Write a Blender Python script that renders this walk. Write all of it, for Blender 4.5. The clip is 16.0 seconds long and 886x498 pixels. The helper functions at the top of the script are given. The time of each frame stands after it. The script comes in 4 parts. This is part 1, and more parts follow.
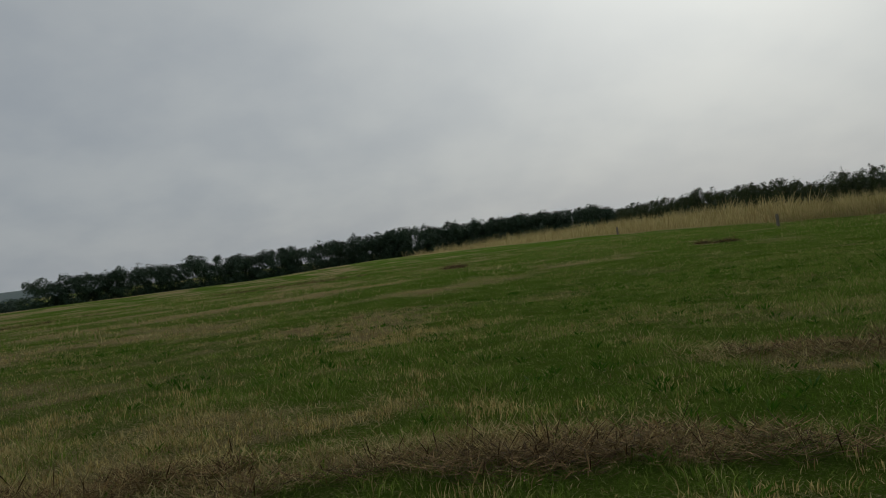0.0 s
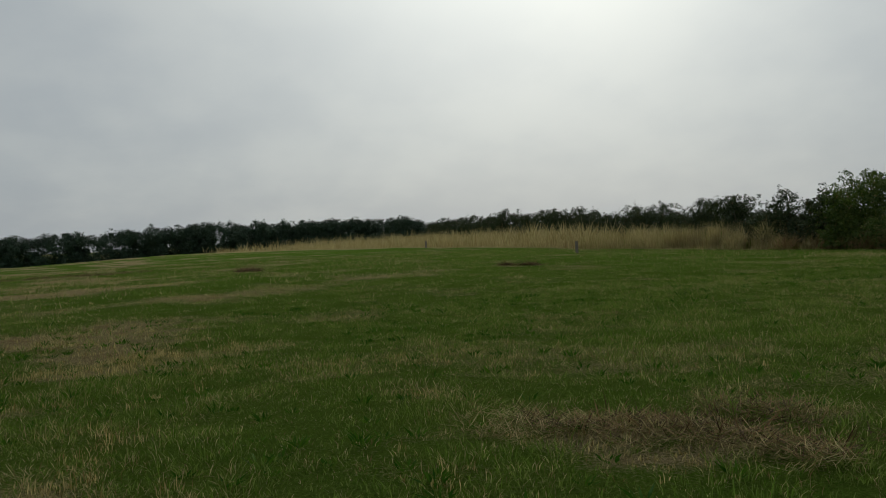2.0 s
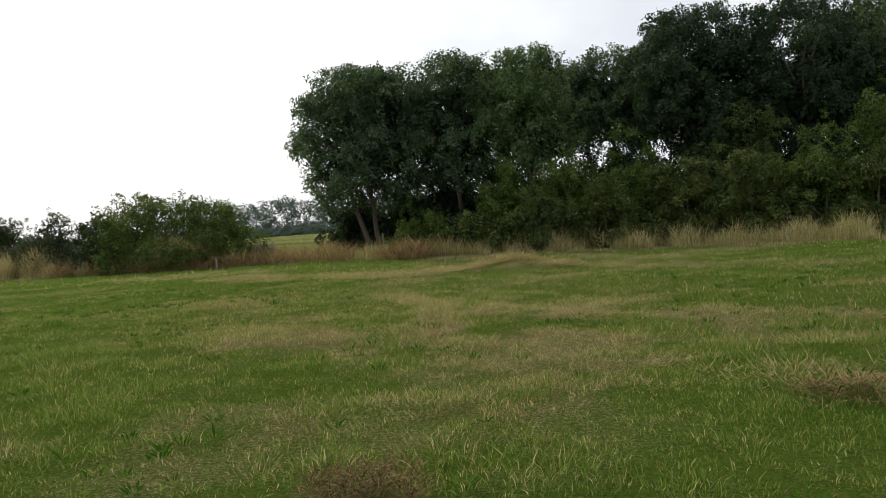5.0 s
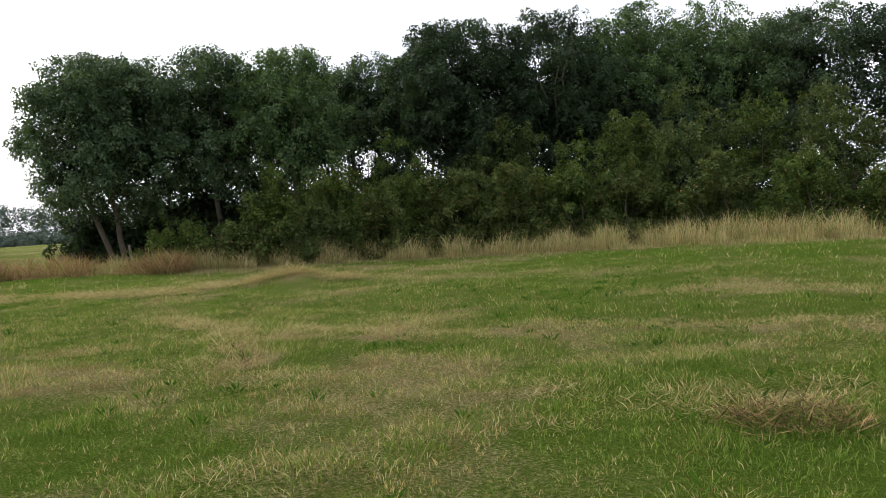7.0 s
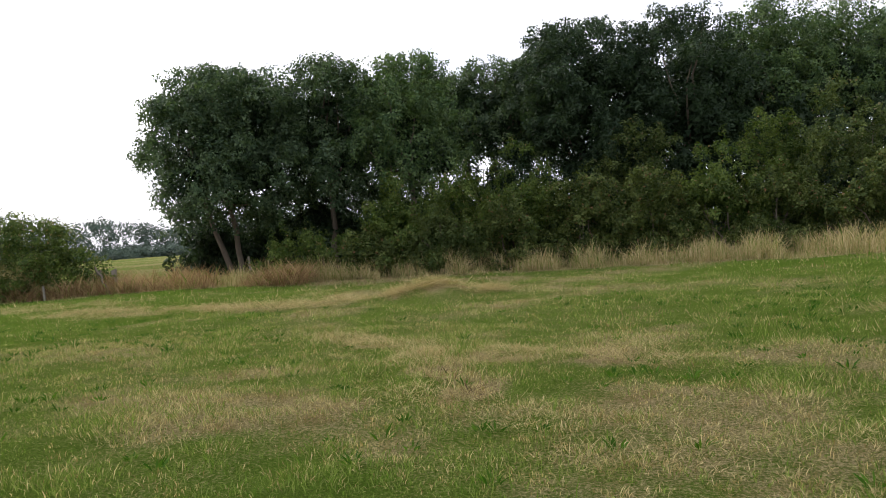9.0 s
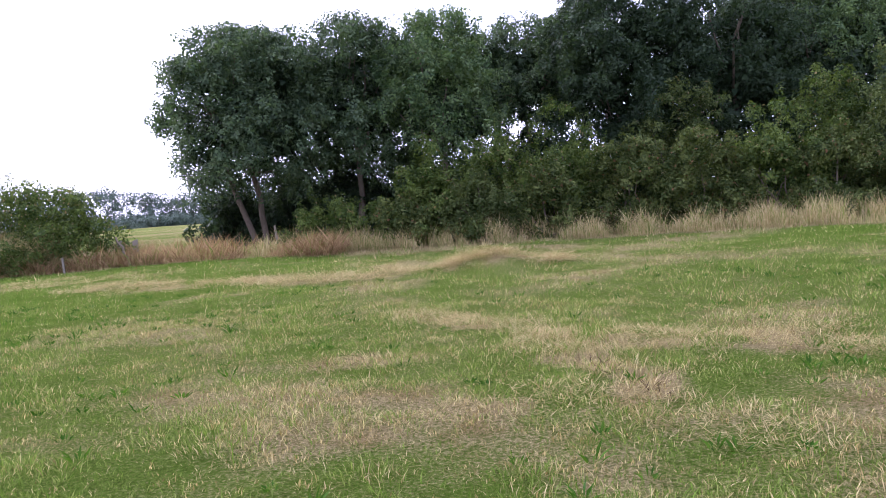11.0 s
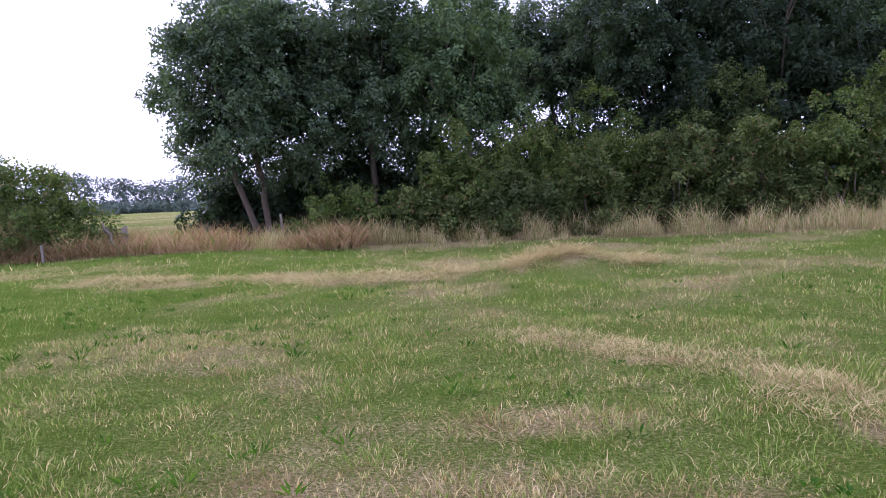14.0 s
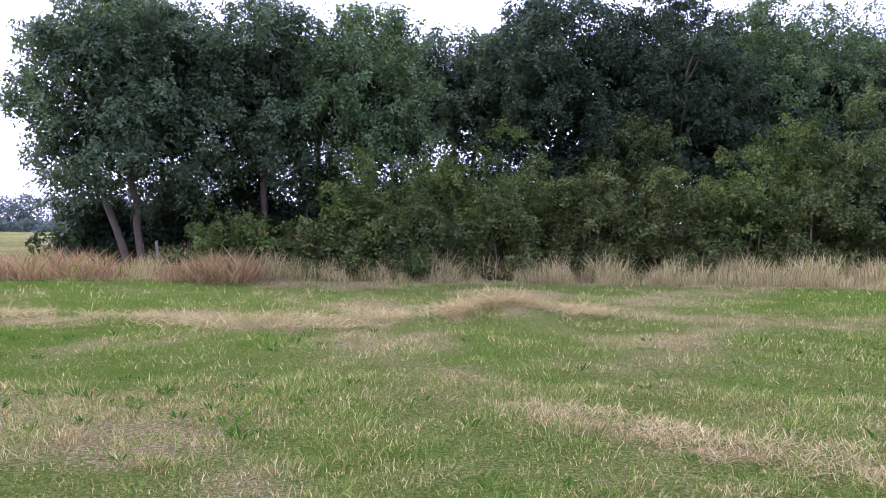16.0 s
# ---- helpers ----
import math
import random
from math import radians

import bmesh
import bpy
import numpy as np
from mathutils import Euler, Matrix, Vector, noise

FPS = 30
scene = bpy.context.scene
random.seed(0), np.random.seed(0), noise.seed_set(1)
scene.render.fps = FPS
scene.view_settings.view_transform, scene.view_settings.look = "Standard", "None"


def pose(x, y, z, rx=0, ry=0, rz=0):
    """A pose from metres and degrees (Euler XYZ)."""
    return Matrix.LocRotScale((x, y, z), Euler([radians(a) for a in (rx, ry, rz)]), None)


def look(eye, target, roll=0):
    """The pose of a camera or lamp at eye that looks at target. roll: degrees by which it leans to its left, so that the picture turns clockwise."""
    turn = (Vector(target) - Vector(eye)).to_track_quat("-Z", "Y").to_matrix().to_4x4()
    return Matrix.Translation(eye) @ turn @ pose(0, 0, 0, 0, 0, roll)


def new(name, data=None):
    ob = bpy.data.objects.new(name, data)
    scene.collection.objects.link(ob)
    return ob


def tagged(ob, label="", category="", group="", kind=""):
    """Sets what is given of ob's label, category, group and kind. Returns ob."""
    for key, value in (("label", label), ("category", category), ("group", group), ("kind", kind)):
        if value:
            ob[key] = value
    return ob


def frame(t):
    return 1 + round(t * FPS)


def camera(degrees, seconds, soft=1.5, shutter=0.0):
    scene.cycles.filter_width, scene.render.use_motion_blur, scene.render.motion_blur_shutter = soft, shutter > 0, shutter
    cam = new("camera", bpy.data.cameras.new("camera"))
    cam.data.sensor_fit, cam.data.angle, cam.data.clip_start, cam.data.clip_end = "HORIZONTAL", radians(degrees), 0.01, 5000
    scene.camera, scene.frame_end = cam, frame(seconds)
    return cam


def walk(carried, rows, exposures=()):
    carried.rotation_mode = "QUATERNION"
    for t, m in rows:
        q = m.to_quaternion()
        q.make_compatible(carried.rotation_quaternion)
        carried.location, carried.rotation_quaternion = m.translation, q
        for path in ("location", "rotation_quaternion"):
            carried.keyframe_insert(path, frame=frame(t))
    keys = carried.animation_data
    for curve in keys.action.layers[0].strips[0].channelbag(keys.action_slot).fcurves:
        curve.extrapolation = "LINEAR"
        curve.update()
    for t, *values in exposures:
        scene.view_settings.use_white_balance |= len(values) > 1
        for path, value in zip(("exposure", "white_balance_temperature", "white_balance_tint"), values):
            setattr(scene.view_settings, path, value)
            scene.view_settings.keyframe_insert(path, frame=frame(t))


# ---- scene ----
cam = camera(59.5, 16.0, soft=0.9)

# seconds, x, y, z, yaw, pitch, roll
ROWS = (
    (0.0, 5.25, -4.55, 1.42, 82.37, -0.32, 7.24),
    (0.5, 4.80, -4.48, 1.44, 104.93, -0.53, 4.70),
    (1.0, 4.28, -4.40, 1.44, 107.23, -0.62, 3.42),
    (1.5, 3.77, -4.00, 1.44, 83.34, -1.19, 3.05),
    (2.0, 3.27, -3.60, 1.46, 68.50, -1.03, 2.56),
    (2.1, 3.20, -3.50, 1.45, 62.60, -0.88, 2.56),
    (2.5, 2.91, -3.09, 1.44, 47.01, -1.82, 2.50),
    (3.0, 2.63, -2.61, 1.46, 35.42, -2.20, 3.03),
    (3.5, 2.30, -2.24, 1.50, 27.70, -1.57, 1.70),
    (4.0, 2.10, -1.94, 1.51, 21.62, -1.48, 4.06),
    (4.5, 1.75, -1.67, 1.50, 20.73, -2.02, 4.37),
    (5.0, 1.47, -1.39, 1.48, 18.51, -2.18, 3.79),
    (5.2, 1.36, -1.28, 1.49, 16.46, -1.90, 3.79),
    (7.3, 0.12, -0.11, 1.53, -0.75, -2.45, 3.41),
    (7.5, -0.00, 0.00, 1.53, -0.00, 1.40, 3.11),
    (8.0, -0.47, 0.39, 1.55, 1.51, 0.86, 3.05),
    (8.5, -0.90, 0.77, 1.52, 4.48, -0.23, 2.84),
    (9.0, -1.39, 1.16, 1.52, 5.92, -1.34, 3.91),
    (9.5, -1.76, 1.49, 1.53, 6.23, -2.45, 4.44),
    (9.7, -1.90, 1.61, 1.54, 6.48, -2.60, 4.44),
    (11.8, -3.37, 2.89, 1.59, 4.71, -4.14, 3.65),
    (12.0, -3.51, 3.02, 1.60, 3.26, -3.89, 3.65),
    (12.5, -3.83, 3.48, 1.55, -1.90, -3.91, 3.42),
    (13.0, -4.17, 4.08, 1.56, -2.77, -4.30, 2.02),
    (13.5, -4.49, 4.55, 1.55, -0.54, -4.06, 2.81),
    (14.0, -4.79, 4.97, 1.53, 4.25, -4.26, 2.89),
    (14.5, -5.08, 5.47, 1.49, 7.98, -4.08, 2.24),
    (15.0, -5.38, 5.90, 1.47, 5.12, -4.71, 2.62),
    (15.5, -5.63, 6.37, 1.47, 2.29, -2.24, 1.17),
    (16.0, -5.96, 6.73, 1.50, -5.57, -1.61, -0.35),
)
EXPO = ((0.0, -1.1, 6500, 4), (0.5, -0.45, 6800, 8), (1.0, -0.6, 6700, 7), (1.5, -1.0, 6500, 4), (2.0, -0.98, 6500, 2), (2.5, -0.4, 6500, 4), (3.0, -0.5, 6600, 4),
        (3.5, -0.4, 6600, 6), (4.0, -0.05, 6700, 8), (4.5, 0.3, 6800, 8), (5.0, 0.35, 6800, 8), (7.5, 0.8, 6700, 10), (8.0, 0.82, 6800, 10), (8.5, 0.9, 6800, 10),
        (9.0, 0.85, 6600, 14), (9.5, 1.1, 6300, 16), (12.0, 1.62, 5300, 43), (12.5, 1.65, 5180, 43), (13.0, 1.65, 5250, 43), (14.0, 1.4, 5450, 41), (15.0, 1.75, 5450, 43), (15.5, 1.4, 5450, 43), (16.0, 1.7, 5350, 44))
walk(cam, [(t, pose(x, y, z, 90 + pitch, roll, yaw)) for t, x, y, z, yaw, pitch, roll in ROWS], EXPO)

# ---- sky and sun: overcast, the sun behind thin cloud ----
SUN_YAW, SUN_EL = 60.0, 32.0
sun_dir = Vector((-math.sin(radians(SUN_YAW)) * math.cos(radians(SUN_EL)), math.cos(radians(SUN_YAW)) * math.cos(radians(SUN_EL)), math.sin(radians(SUN_EL))))
sun = new("sun", bpy.data.lights.new("sun", "SUN"))
sun.data.energy, sun.data.angle, sun.data.color = 1.2, radians(14), (1.0, 0.96, 0.9)
sun.matrix_world = look(sun_dir * 100, (0, 0, 0))


def link(nt, a, b):
    nt.links.new(a, b)


def node(nt, kind, **values):
    n = nt.nodes.new(kind)
    for key, value in values.items():
        if key in n.inputs:
            n.inputs[key].default_value = value
        else:
            setattr(n, key, value)
    return n


def maths(nt, op, a, b=None, c=None, clamp=False):
    n = nt.nodes.new("ShaderNodeMath")
    n.operation, n.use_clamp = op, clamp
    for k, v in enumerate((a, b, c)):
        if v is None:
            continue
        if isinstance(v, (int, float)):
            n.inputs[k].default_value = v
        else:
            nt.links.new(v, n.inputs[k])
    return n.outputs[0]


def mix(nt, fac, a, b, blend="MIX"):
    n = nt.nodes.new("ShaderNodeMix")
    n.data_type, n.blend_type = "RGBA", blend
    for k, v in ((0, fac), (6, a), (7, b)):
        if isinstance(v, (int, float)):
            n.inputs[k].default_value = v
        elif isinstance(v, tuple):
            n.inputs[k].default_value = (*v, 1.0)
        else:
            nt.links.new(v, n.inputs[k])
    return n.outputs[2]


def noise_tex(nt, vec, scale, detail=4.0, rough=0.55):
    n = nt.nodes.new("ShaderNodeTexNoise")
    n.inputs["Scale"].default_value, n.inputs["Detail"].default_value, n.inputs["Roughness"].default_value = scale, detail, rough
    if vec is not None:
        nt.links.new(vec, n.inputs["Vector"])
    return n.outputs["Fac"]


def ramp(nt, fac, lo, hi):
    n = nt.nodes.new("ShaderNodeMapRange")
    n.interpolation_type = "SMOOTHSTEP"
    n.inputs["From Min"].default_value, n.inputs["From Max"].default_value = lo, hi
    nt.links.new(fac, n.inputs["Value"])
    return n.outputs[0]


world = bpy.data.worlds.new("overcast_sky")
scene.world = world
world.use_nodes = True
wt = world.node_tree
wt.nodes.clear()
w_out = wt.nodes.new("ShaderNodeOutputWorld")
w_bg = wt.nodes.new("ShaderNodeBackground")
w_sky = node(wt, "ShaderNodeTexSky", sky_type="NISHITA", sun_disc=False, sun_elevation=radians(SUN_EL), sun_rotation=radians(-SUN_YAW), dust_density=3.0)
w_dir = wt.nodes.new("ShaderNodeTexCoord").outputs["Generated"]
w_sep = wt.nodes.new("ShaderNodeSeparateXYZ")
link(wt, w_dir, w_sep.inputs[0])
lift = maths(wt, "ADD", maths(wt, "MAXIMUM", w_sep.outputs[2], 0.0), 0.42)
w_com = wt.nodes.new("ShaderNodeCombineXYZ")
link(wt, maths(wt, "DIVIDE", w_sep.outputs[0], lift), w_com.inputs[0])
link(wt, maths(wt, "DIVIDE", w_sep.outputs[1], lift), w_com.inputs[1])
big = noise_tex(wt, w_com.outputs[0], 1.9, 3.0, 0.45)
fine = noise_tex(wt, w_com.outputs[0], 5.5, 5.0, 0.5)
cover = ramp(wt, maths(wt, "ADD", maths(wt, "MULTIPLY", big, 0.6), maths(wt, "MULTIPLY", fine, 0.4)), 0.36, 0.66)
w_dot = node(wt, "ShaderNodeVectorMath", operation="DOT_PRODUCT")
link(wt, w_dir, w_dot.inputs[0])
w_dot.inputs[1].default_value = sun_dir
toward = maths(wt, "MAXIMUM", w_dot.outputs["Value"], 0.0)
halo = maths(wt, "ADD", maths(wt, "MULTIPLY", maths(wt, "POWER", toward, 5.0), 0.38), maths(wt, "MULTIPLY", maths(wt, "POWER", toward, 20.0), 1.15))
cloud = mix(wt, cover, (0.61, 0.655, 0.75), (0.755, 0.785, 0.85))
cloud = mix(wt, 1.0, cloud, mix(wt, halo, (0.0, 0.0, 0.0), (1.25, 1.22, 1.15)), "ADD")
# overcast skies brighten towards the zenith
cloud = mix(wt, maths(wt, "MULTIPLY", ramp(wt, w_sep.outputs[2], 0.3, 1.0), 0.35), cloud, (1.1, 1.12, 1.16))
clear = mix(wt, 1.0, w_sky.outputs[0], (0.10, 0.10, 0.10), "MULTIPLY")
link(wt, mix(wt, 0.9, clear, cloud), w_bg.inputs[0])
w_bg.inputs[1].default_value = 1.0
link(wt, w_bg.outputs[0], w_out.inputs[0])


# ---- materials ----
def material(name, rough=0.7, spec=0.3):
    m = bpy.data.materials.new(name)
    m.use_nodes = True
    nt = m.node_tree
    b = nt.nodes["Principled BSDF"]
    b.inputs["Roughness"].default_value = rough
    b.inputs["Specular IOR Level"].default_value = spec
    return m, nt, b


def bump(nt, b, height, strength, dist=0.02):
    n = nt.nodes.new("ShaderNodeBump")
    n.inputs["Strength"].default_value, n.inputs["Distance"].default_value = strength, dist
    link(nt, height, n.inputs["Height"])
    link(nt, n.outputs[0], b.inputs["Normal"])


def leaf_material(name, dark, light, see=0.3, dry=None, gloss=0.1):
    """Leaves: two greens by leaf and by bough, and light that comes through."""
    m, nt, b = material(name, 0.55, gloss)
    geo = nt.nodes.new("ShaderNodeNewGeometry")
    pos = nt.nodes.new("ShaderNodeTexCoord").outputs["Object"]
    isl = geo.outputs["Random Per Island"]
    f = maths(nt, "ADD", maths(nt, "MULTIPLY", isl, 0.42), maths(nt, "MULTIPLY", noise_tex(nt, pos, 1.1, 2.0), 0.9))
    col = mix(nt, ramp(nt, f, 0.34, 1.0), dark, light)
    if dry:
        col = mix(nt, maths(nt, "GREATER_THAN", isl, 0.975), col, dry)
    link(nt, col, b.inputs["Base Color"])
    tr = nt.nodes.new("ShaderNodeBsdfTranslucent")
    link(nt, mix(nt, 1.0, col, (1.25, 1.3, 0.6), "MULTIPLY"), tr.inputs[0])
    ms = nt.nodes.new("ShaderNodeMixShader")
    ms.inputs[0].default_value = see
    link(nt, b.outputs[0], ms.inputs[1])
    link(nt, tr.outputs[0], ms.inputs[2])
    link(nt, ms.outputs[0], nt.nodes["Material Output"].inputs[0])
    return m


ASH = leaf_material("ash_leaf", (0.028, 0.056, 0.028), (0.086, 0.128, 0.060), gloss=0.24)
ASH_LIGHT = leaf_material("light_ash_leaf", (0.036, 0.075, 0.030), (0.114, 0.170, 0.064), gloss=0.2)
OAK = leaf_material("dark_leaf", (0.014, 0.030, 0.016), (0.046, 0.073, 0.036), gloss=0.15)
SHRUB = leaf_material("shrub_leaf", (0.032, 0.062, 0.015), (0.118, 0.158, 0.038), 0.3, (0.19, 0.15, 0.07))
WILLOW = leaf_material("grey_green_leaf", (0.038, 0.062, 0.020), (0.104, 0.132, 0.041), 0.3, (0.17, 0.15, 0.08))
BRAMBLE = leaf_material("bramble_leaf", (0.026, 0.048, 0.013), (0.118, 0.144, 0.042), 0.25, (0.17, 0.10, 0.05))
THORN = leaf_material("hawthorn_leaf", (0.022, 0.036, 0.016), (0.060, 0.078, 0.036), 0.2, (0.10, 0.065, 0.035))
# shade inside the crowns, put into a darker leaf colour
CORE_SHADE = leaf_material("inner_leaf_shade", (0.013, 0.026, 0.012), (0.030, 0.050, 0.022), 0.1)
FAR_LEAF = leaf_material("far_woodland_leaf", (0.020, 0.040, 0.026), (0.046, 0.074, 0.042), 0.1)
# distance haze is put into this leaf colour, paler and bluer
HAZE_LEAF = leaf_material("haze_tinted_leaf", (0.060, 0.092, 0.080), (0.10, 0.135, 0.11), 0.1)

BARK, nt, b = material("bark", 0.9, 0.1)
p = nt.nodes.new("ShaderNodeTexCoord").outputs["Object"]
st = node(nt, "ShaderNodeMapping")
st.inputs["Scale"].default_value = (6, 6, 1.2)
link(nt, p, st.inputs[0])
n1 = noise_tex(nt, st.outputs[0], 3.0, 6.0, 0.65)
link(nt, mix(nt, n1, (0.065, 0.052, 0.040), (0.18, 0.15, 0.115)), b.inputs["Base Color"])
bump(nt, b, n1, 0.8, 0.03)

WEATHERED, nt, b = material("weathered_wood", 0.85, 0.15)
p = nt.nodes.new("ShaderNodeTexCoord").outputs["Object"]
st = node(nt, "ShaderNodeMapping")
st.inputs["Scale"].default_value = (20, 20, 2.0)
link(nt, p, st.inputs[0])
n1 = noise_tex(nt, st.outputs[0], 3.0, 5.0, 0.6)
link(nt, mix(nt, n1, (0.12, 0.10, 0.08), (0.30, 0.27, 0.22)), b.inputs["Base Color"])
bump(nt, b, n1, 0.6, 0.01)

# turf: green and straw by the "dry" value of each blade or spot
GREENS = ((0.058, 0.124, 0.011), (0.205, 0.302, 0.052))
STRAWS = ((0.17, 0.114, 0.042), (0.69, 0.56, 0.32))


def turf_nodes(nt, per_blade):
    attr = node(nt, "ShaderNodeAttribute", attribute_name="dry").outputs["Fac"]
    pos = nt.nodes.new("ShaderNodeNewGeometry")
    if per_blade:
        var = pos.outputs["Random Per Island"]
    else:
        var = ramp(nt, noise_tex(nt, pos.outputs["Position"], 34.0, 6.0, 0.8), 0.26, 0.74)
    hue = noise_tex(nt, pos.outputs["Position"], 0.55, 4.0, 0.6)
    green = mix(nt, var, *GREENS)
    green = mix(nt, ramp(nt, hue, 0.42, 0.62), green, (0.055, 0.150, 0.008))
    green = mix(nt, 0.6 if per_blade else 0.8, green, mix(nt, var, *GREENS))
    straw = mix(nt, var, *STRAWS)
    straw = mix(nt, maths(nt, "MULTIPLY", ramp(nt, noise_tex(nt, pos.outputs["Position"], 1.7, 3.0), 0.5, 0.7), 0.5), straw, (0.28, 0.175, 0.082))
    return attr, var, green, straw, pos


TURF, nt, b = material("turf", 1.0, 0.0)
attr, var, green, straw, pos = turf_nodes(nt, False)
f = ramp(nt, maths(nt, "ADD", attr, maths(nt, "MULTIPLY", maths(nt, "SUBTRACT", var, 0.5), 0.6)), 0.20, 0.80)
thatch = noise_tex(nt, pos.outputs["Position"], 95.0, 3.0, 0.7)
col = mix(nt, f, green, straw)
bare = node(nt, "ShaderNodeAttribute", attribute_name="bare").outputs["Fac"]
col = mix(nt, maths(nt, "MULTIPLY", ramp(nt, thatch, 0.34, 0.70), bare), col, (0.060, 0.064, 0.018))
link(nt, col, b.inputs["Base Color"])
bump(nt, b, maths(nt, "ADD", thatch, var), 1.0, 0.06)


def blade_material(name, straws=None):
    m, nt, b = material(name, 0.85, 0.03)
    attr, var, green, straw, pos = turf_nodes(nt, True)
    if straws:
        straw = mix(nt, var, *straws)
    col = mix(nt, attr, green, straw)
    link(nt, col, b.inputs["Base Color"])
    tr = nt.nodes.new("ShaderNodeBsdfTranslucent")
    link(nt, mix(nt, 1.0, col, (1.1, 1.15, 0.8), "MULTIPLY"), tr.inputs[0])
    ms = nt.nodes.new("ShaderNodeMixShader")
    ms.inputs[0].default_value = 0.35
    link(nt, b.outputs[0], ms.inputs[1])
    link(nt, tr.outputs[0], ms.inputs[2])
    link(nt, ms.outputs[0], nt.nodes["Material Output"].inputs[0])
    return m


BLADE = blade_material("grass_blade")
BROWN = blade_material("dead_brown_growth", ((0.17, 0.095, 0.048), (0.46, 0.33, 0.19)))
TALL = blade_material("tall_dry_grass", ((0.32, 0.235, 0.115), (0.66, 0.53, 0.325)))
STUBBLE = blade_material("straw_stubble", ((0.25, 0.165, 0.062), (0.68, 0.53, 0.28)))

WEED = leaf_material("weed_leaf", (0.026, 0.078, 0.008), (0.085, 0.170, 0.020), 0.3, None, 0.05)
OLD_HAY, nt, b = material("old_hay", 0.85, 0.15)
var = nt.nodes.new("ShaderNodeNewGeometry").outputs["Random Per Island"]
link(nt, mix(nt, maths(nt, "POWER", var, 2.0), (0.042, 0.025, 0.009), (0.34, 0.225, 0.095)), b.inputs["Base Color"])


def plain(name, col, rough=0.6, wear=0.25, scale=1.5, metal=0.0):
    m, nt, b = material(name, rough, 0.3)
    p = nt.nodes.new("ShaderNodeTexCoord").outputs["Object"]
    n1 = noise_tex(nt, p, scale, 5.0, 0.6)
    link(nt, mix(nt, maths(nt, "MULTIPLY", n1, wear * 2), col, tuple(v * 0.6 for v in col)), b.inputs["Base Color"])
    b.inputs["Metallic"].default_value = metal
    return m


WHITE = plain("white_panel", (0.86, 0.85, 0.82), 0.45, 0.1)
CREAM = plain("cream_panel", (0.74, 0.70, 0.60), 0.5, 0.15)
RENDERED = plain("weathered_render", (0.26, 0.235, 0.20), 0.8)
ROOF = plain("grey_roof", (0.17, 0.165, 0.17), 0.8)
GLASS = plain("dark_window_glass", (0.05, 0.06, 0.07), 0.08, 0.1)
METAL = plain("galvanised_metal", (0.20, 0.205, 0.21), 0.5, 0.2, 8.0, 0.4)
# blue-grey of the air painted onto the hills and their tower as haze
HAZE_HILL = plain("haze_tinted_wooded_hill", (0.40, 0.44, 0.48), 0.95, 0.15, 0.02)


# ---- mesh helpers ----
rng = np.random.default_rng(7)


def mesh_from(name, verts, faces, mat, attrs=None, smooth=False):
    """A mesh from arrays; faces is an (n, k) array of one face size, or a list of such arrays."""
    me = bpy.data.meshes.new(name)
    groups = faces if isinstance(faces, list) else [faces]
    loops = np.concatenate([g.ravel() for g in groups]).astype(np.int32)
    sizes = np.concatenate([np.full(len(g), g.shape[1], np.int32) for g in groups])
    starts = np.concatenate([[0], np.cumsum(sizes)[:-1]]).astype(np.int32)
    me.vertices.add(len(verts))
    me.vertices.foreach_set("co", np.asarray(verts, np.float32).ravel())
    me.loops.add(len(loops))
    me.loops.foreach_set("vertex_index", loops)
    me.polygons.add(len(sizes))
    me.polygons.foreach_set("loop_start", starts)
    me.polygons.foreach_set("use_smooth", np.full(len(sizes), smooth))
    me.update(calc_edges=True)
    for key, values in (attrs or {}).items():
        a = me.attributes.new(key, "FLOAT", "POINT")
        a.data.foreach_set("value", np.asarray(values, np.float32))
    me.materials.append(mat)
    return me


def part(name, me, parent, label=""):
    ob = new(name, me)
    ob.parent = parent
    return tagged(ob, label)


def thing(name, x, y, z, label, category, group="", turn=0.0):
    ob = new(name)
    ob.empty_display_size = 0.2
    ob.matrix_world = pose(x, y, z, 0, 0, turn)
    return tagged(ob, label, category, group)


def value_noise(x, y, cell, seed):
    """Smooth noise 0..1 on the plan."""
    g = np.random.default_rng(seed).random((256, 256))
    u, v = np.asarray(x) / cell + 1000.0, np.asarray(y) / cell + 1000.0
    i, j = np.floor(u).astype(int), np.floor(v).astype(int)
    a, b2 = u - i, v - j
    a, b2 = a * a * (3 - 2 * a), b2 * b2 * (3 - 2 * b2)
    i0, j0, i1, j1 = i % 256, j % 256, (i + 1) % 256, (j + 1) % 256
    return (g[i0, j0] * (1 - a) + g[i1, j0] * a) * (1 - b2) + (g[i0, j1] * (1 - a) + g[i1, j1] * a) * b2


def fractal(x, y, cell, seed, octaves=3):
    s = sum(value_noise(x, y, cell / 2 ** k, seed + k) * 0.5 ** k for k in range(octaves))
    return s / sum(0.5 ** k for k in range(octaves))


def step(v, lo, hi):
    u = np.clip((v - lo) / (hi - lo), 0, 1)
    return u * u * (3 - 2 * u)


# edge between the mown field and the rough grass
EDGE_X = np.array([-400, -150, -124, -85, -48, -30, -22, -15, -8, -4, 0, 5, 9, 12, 20, 40, 80])
EDGE_Y = np.array([-40, 7, 16, 29, 27.0, 27.4, 28.5, 28.4, 27.5, 27.8, 27.2, 25.7, 24.2, 22.8, 19.5, 14, 5])


def edge(x):
    return np.interp(x, EDGE_X, EDGE_Y) + 0.9 * (fractal(np.asarray(x, float), np.zeros_like(np.asarray(x, float)), 1.8, 91, 3) - 0.5)


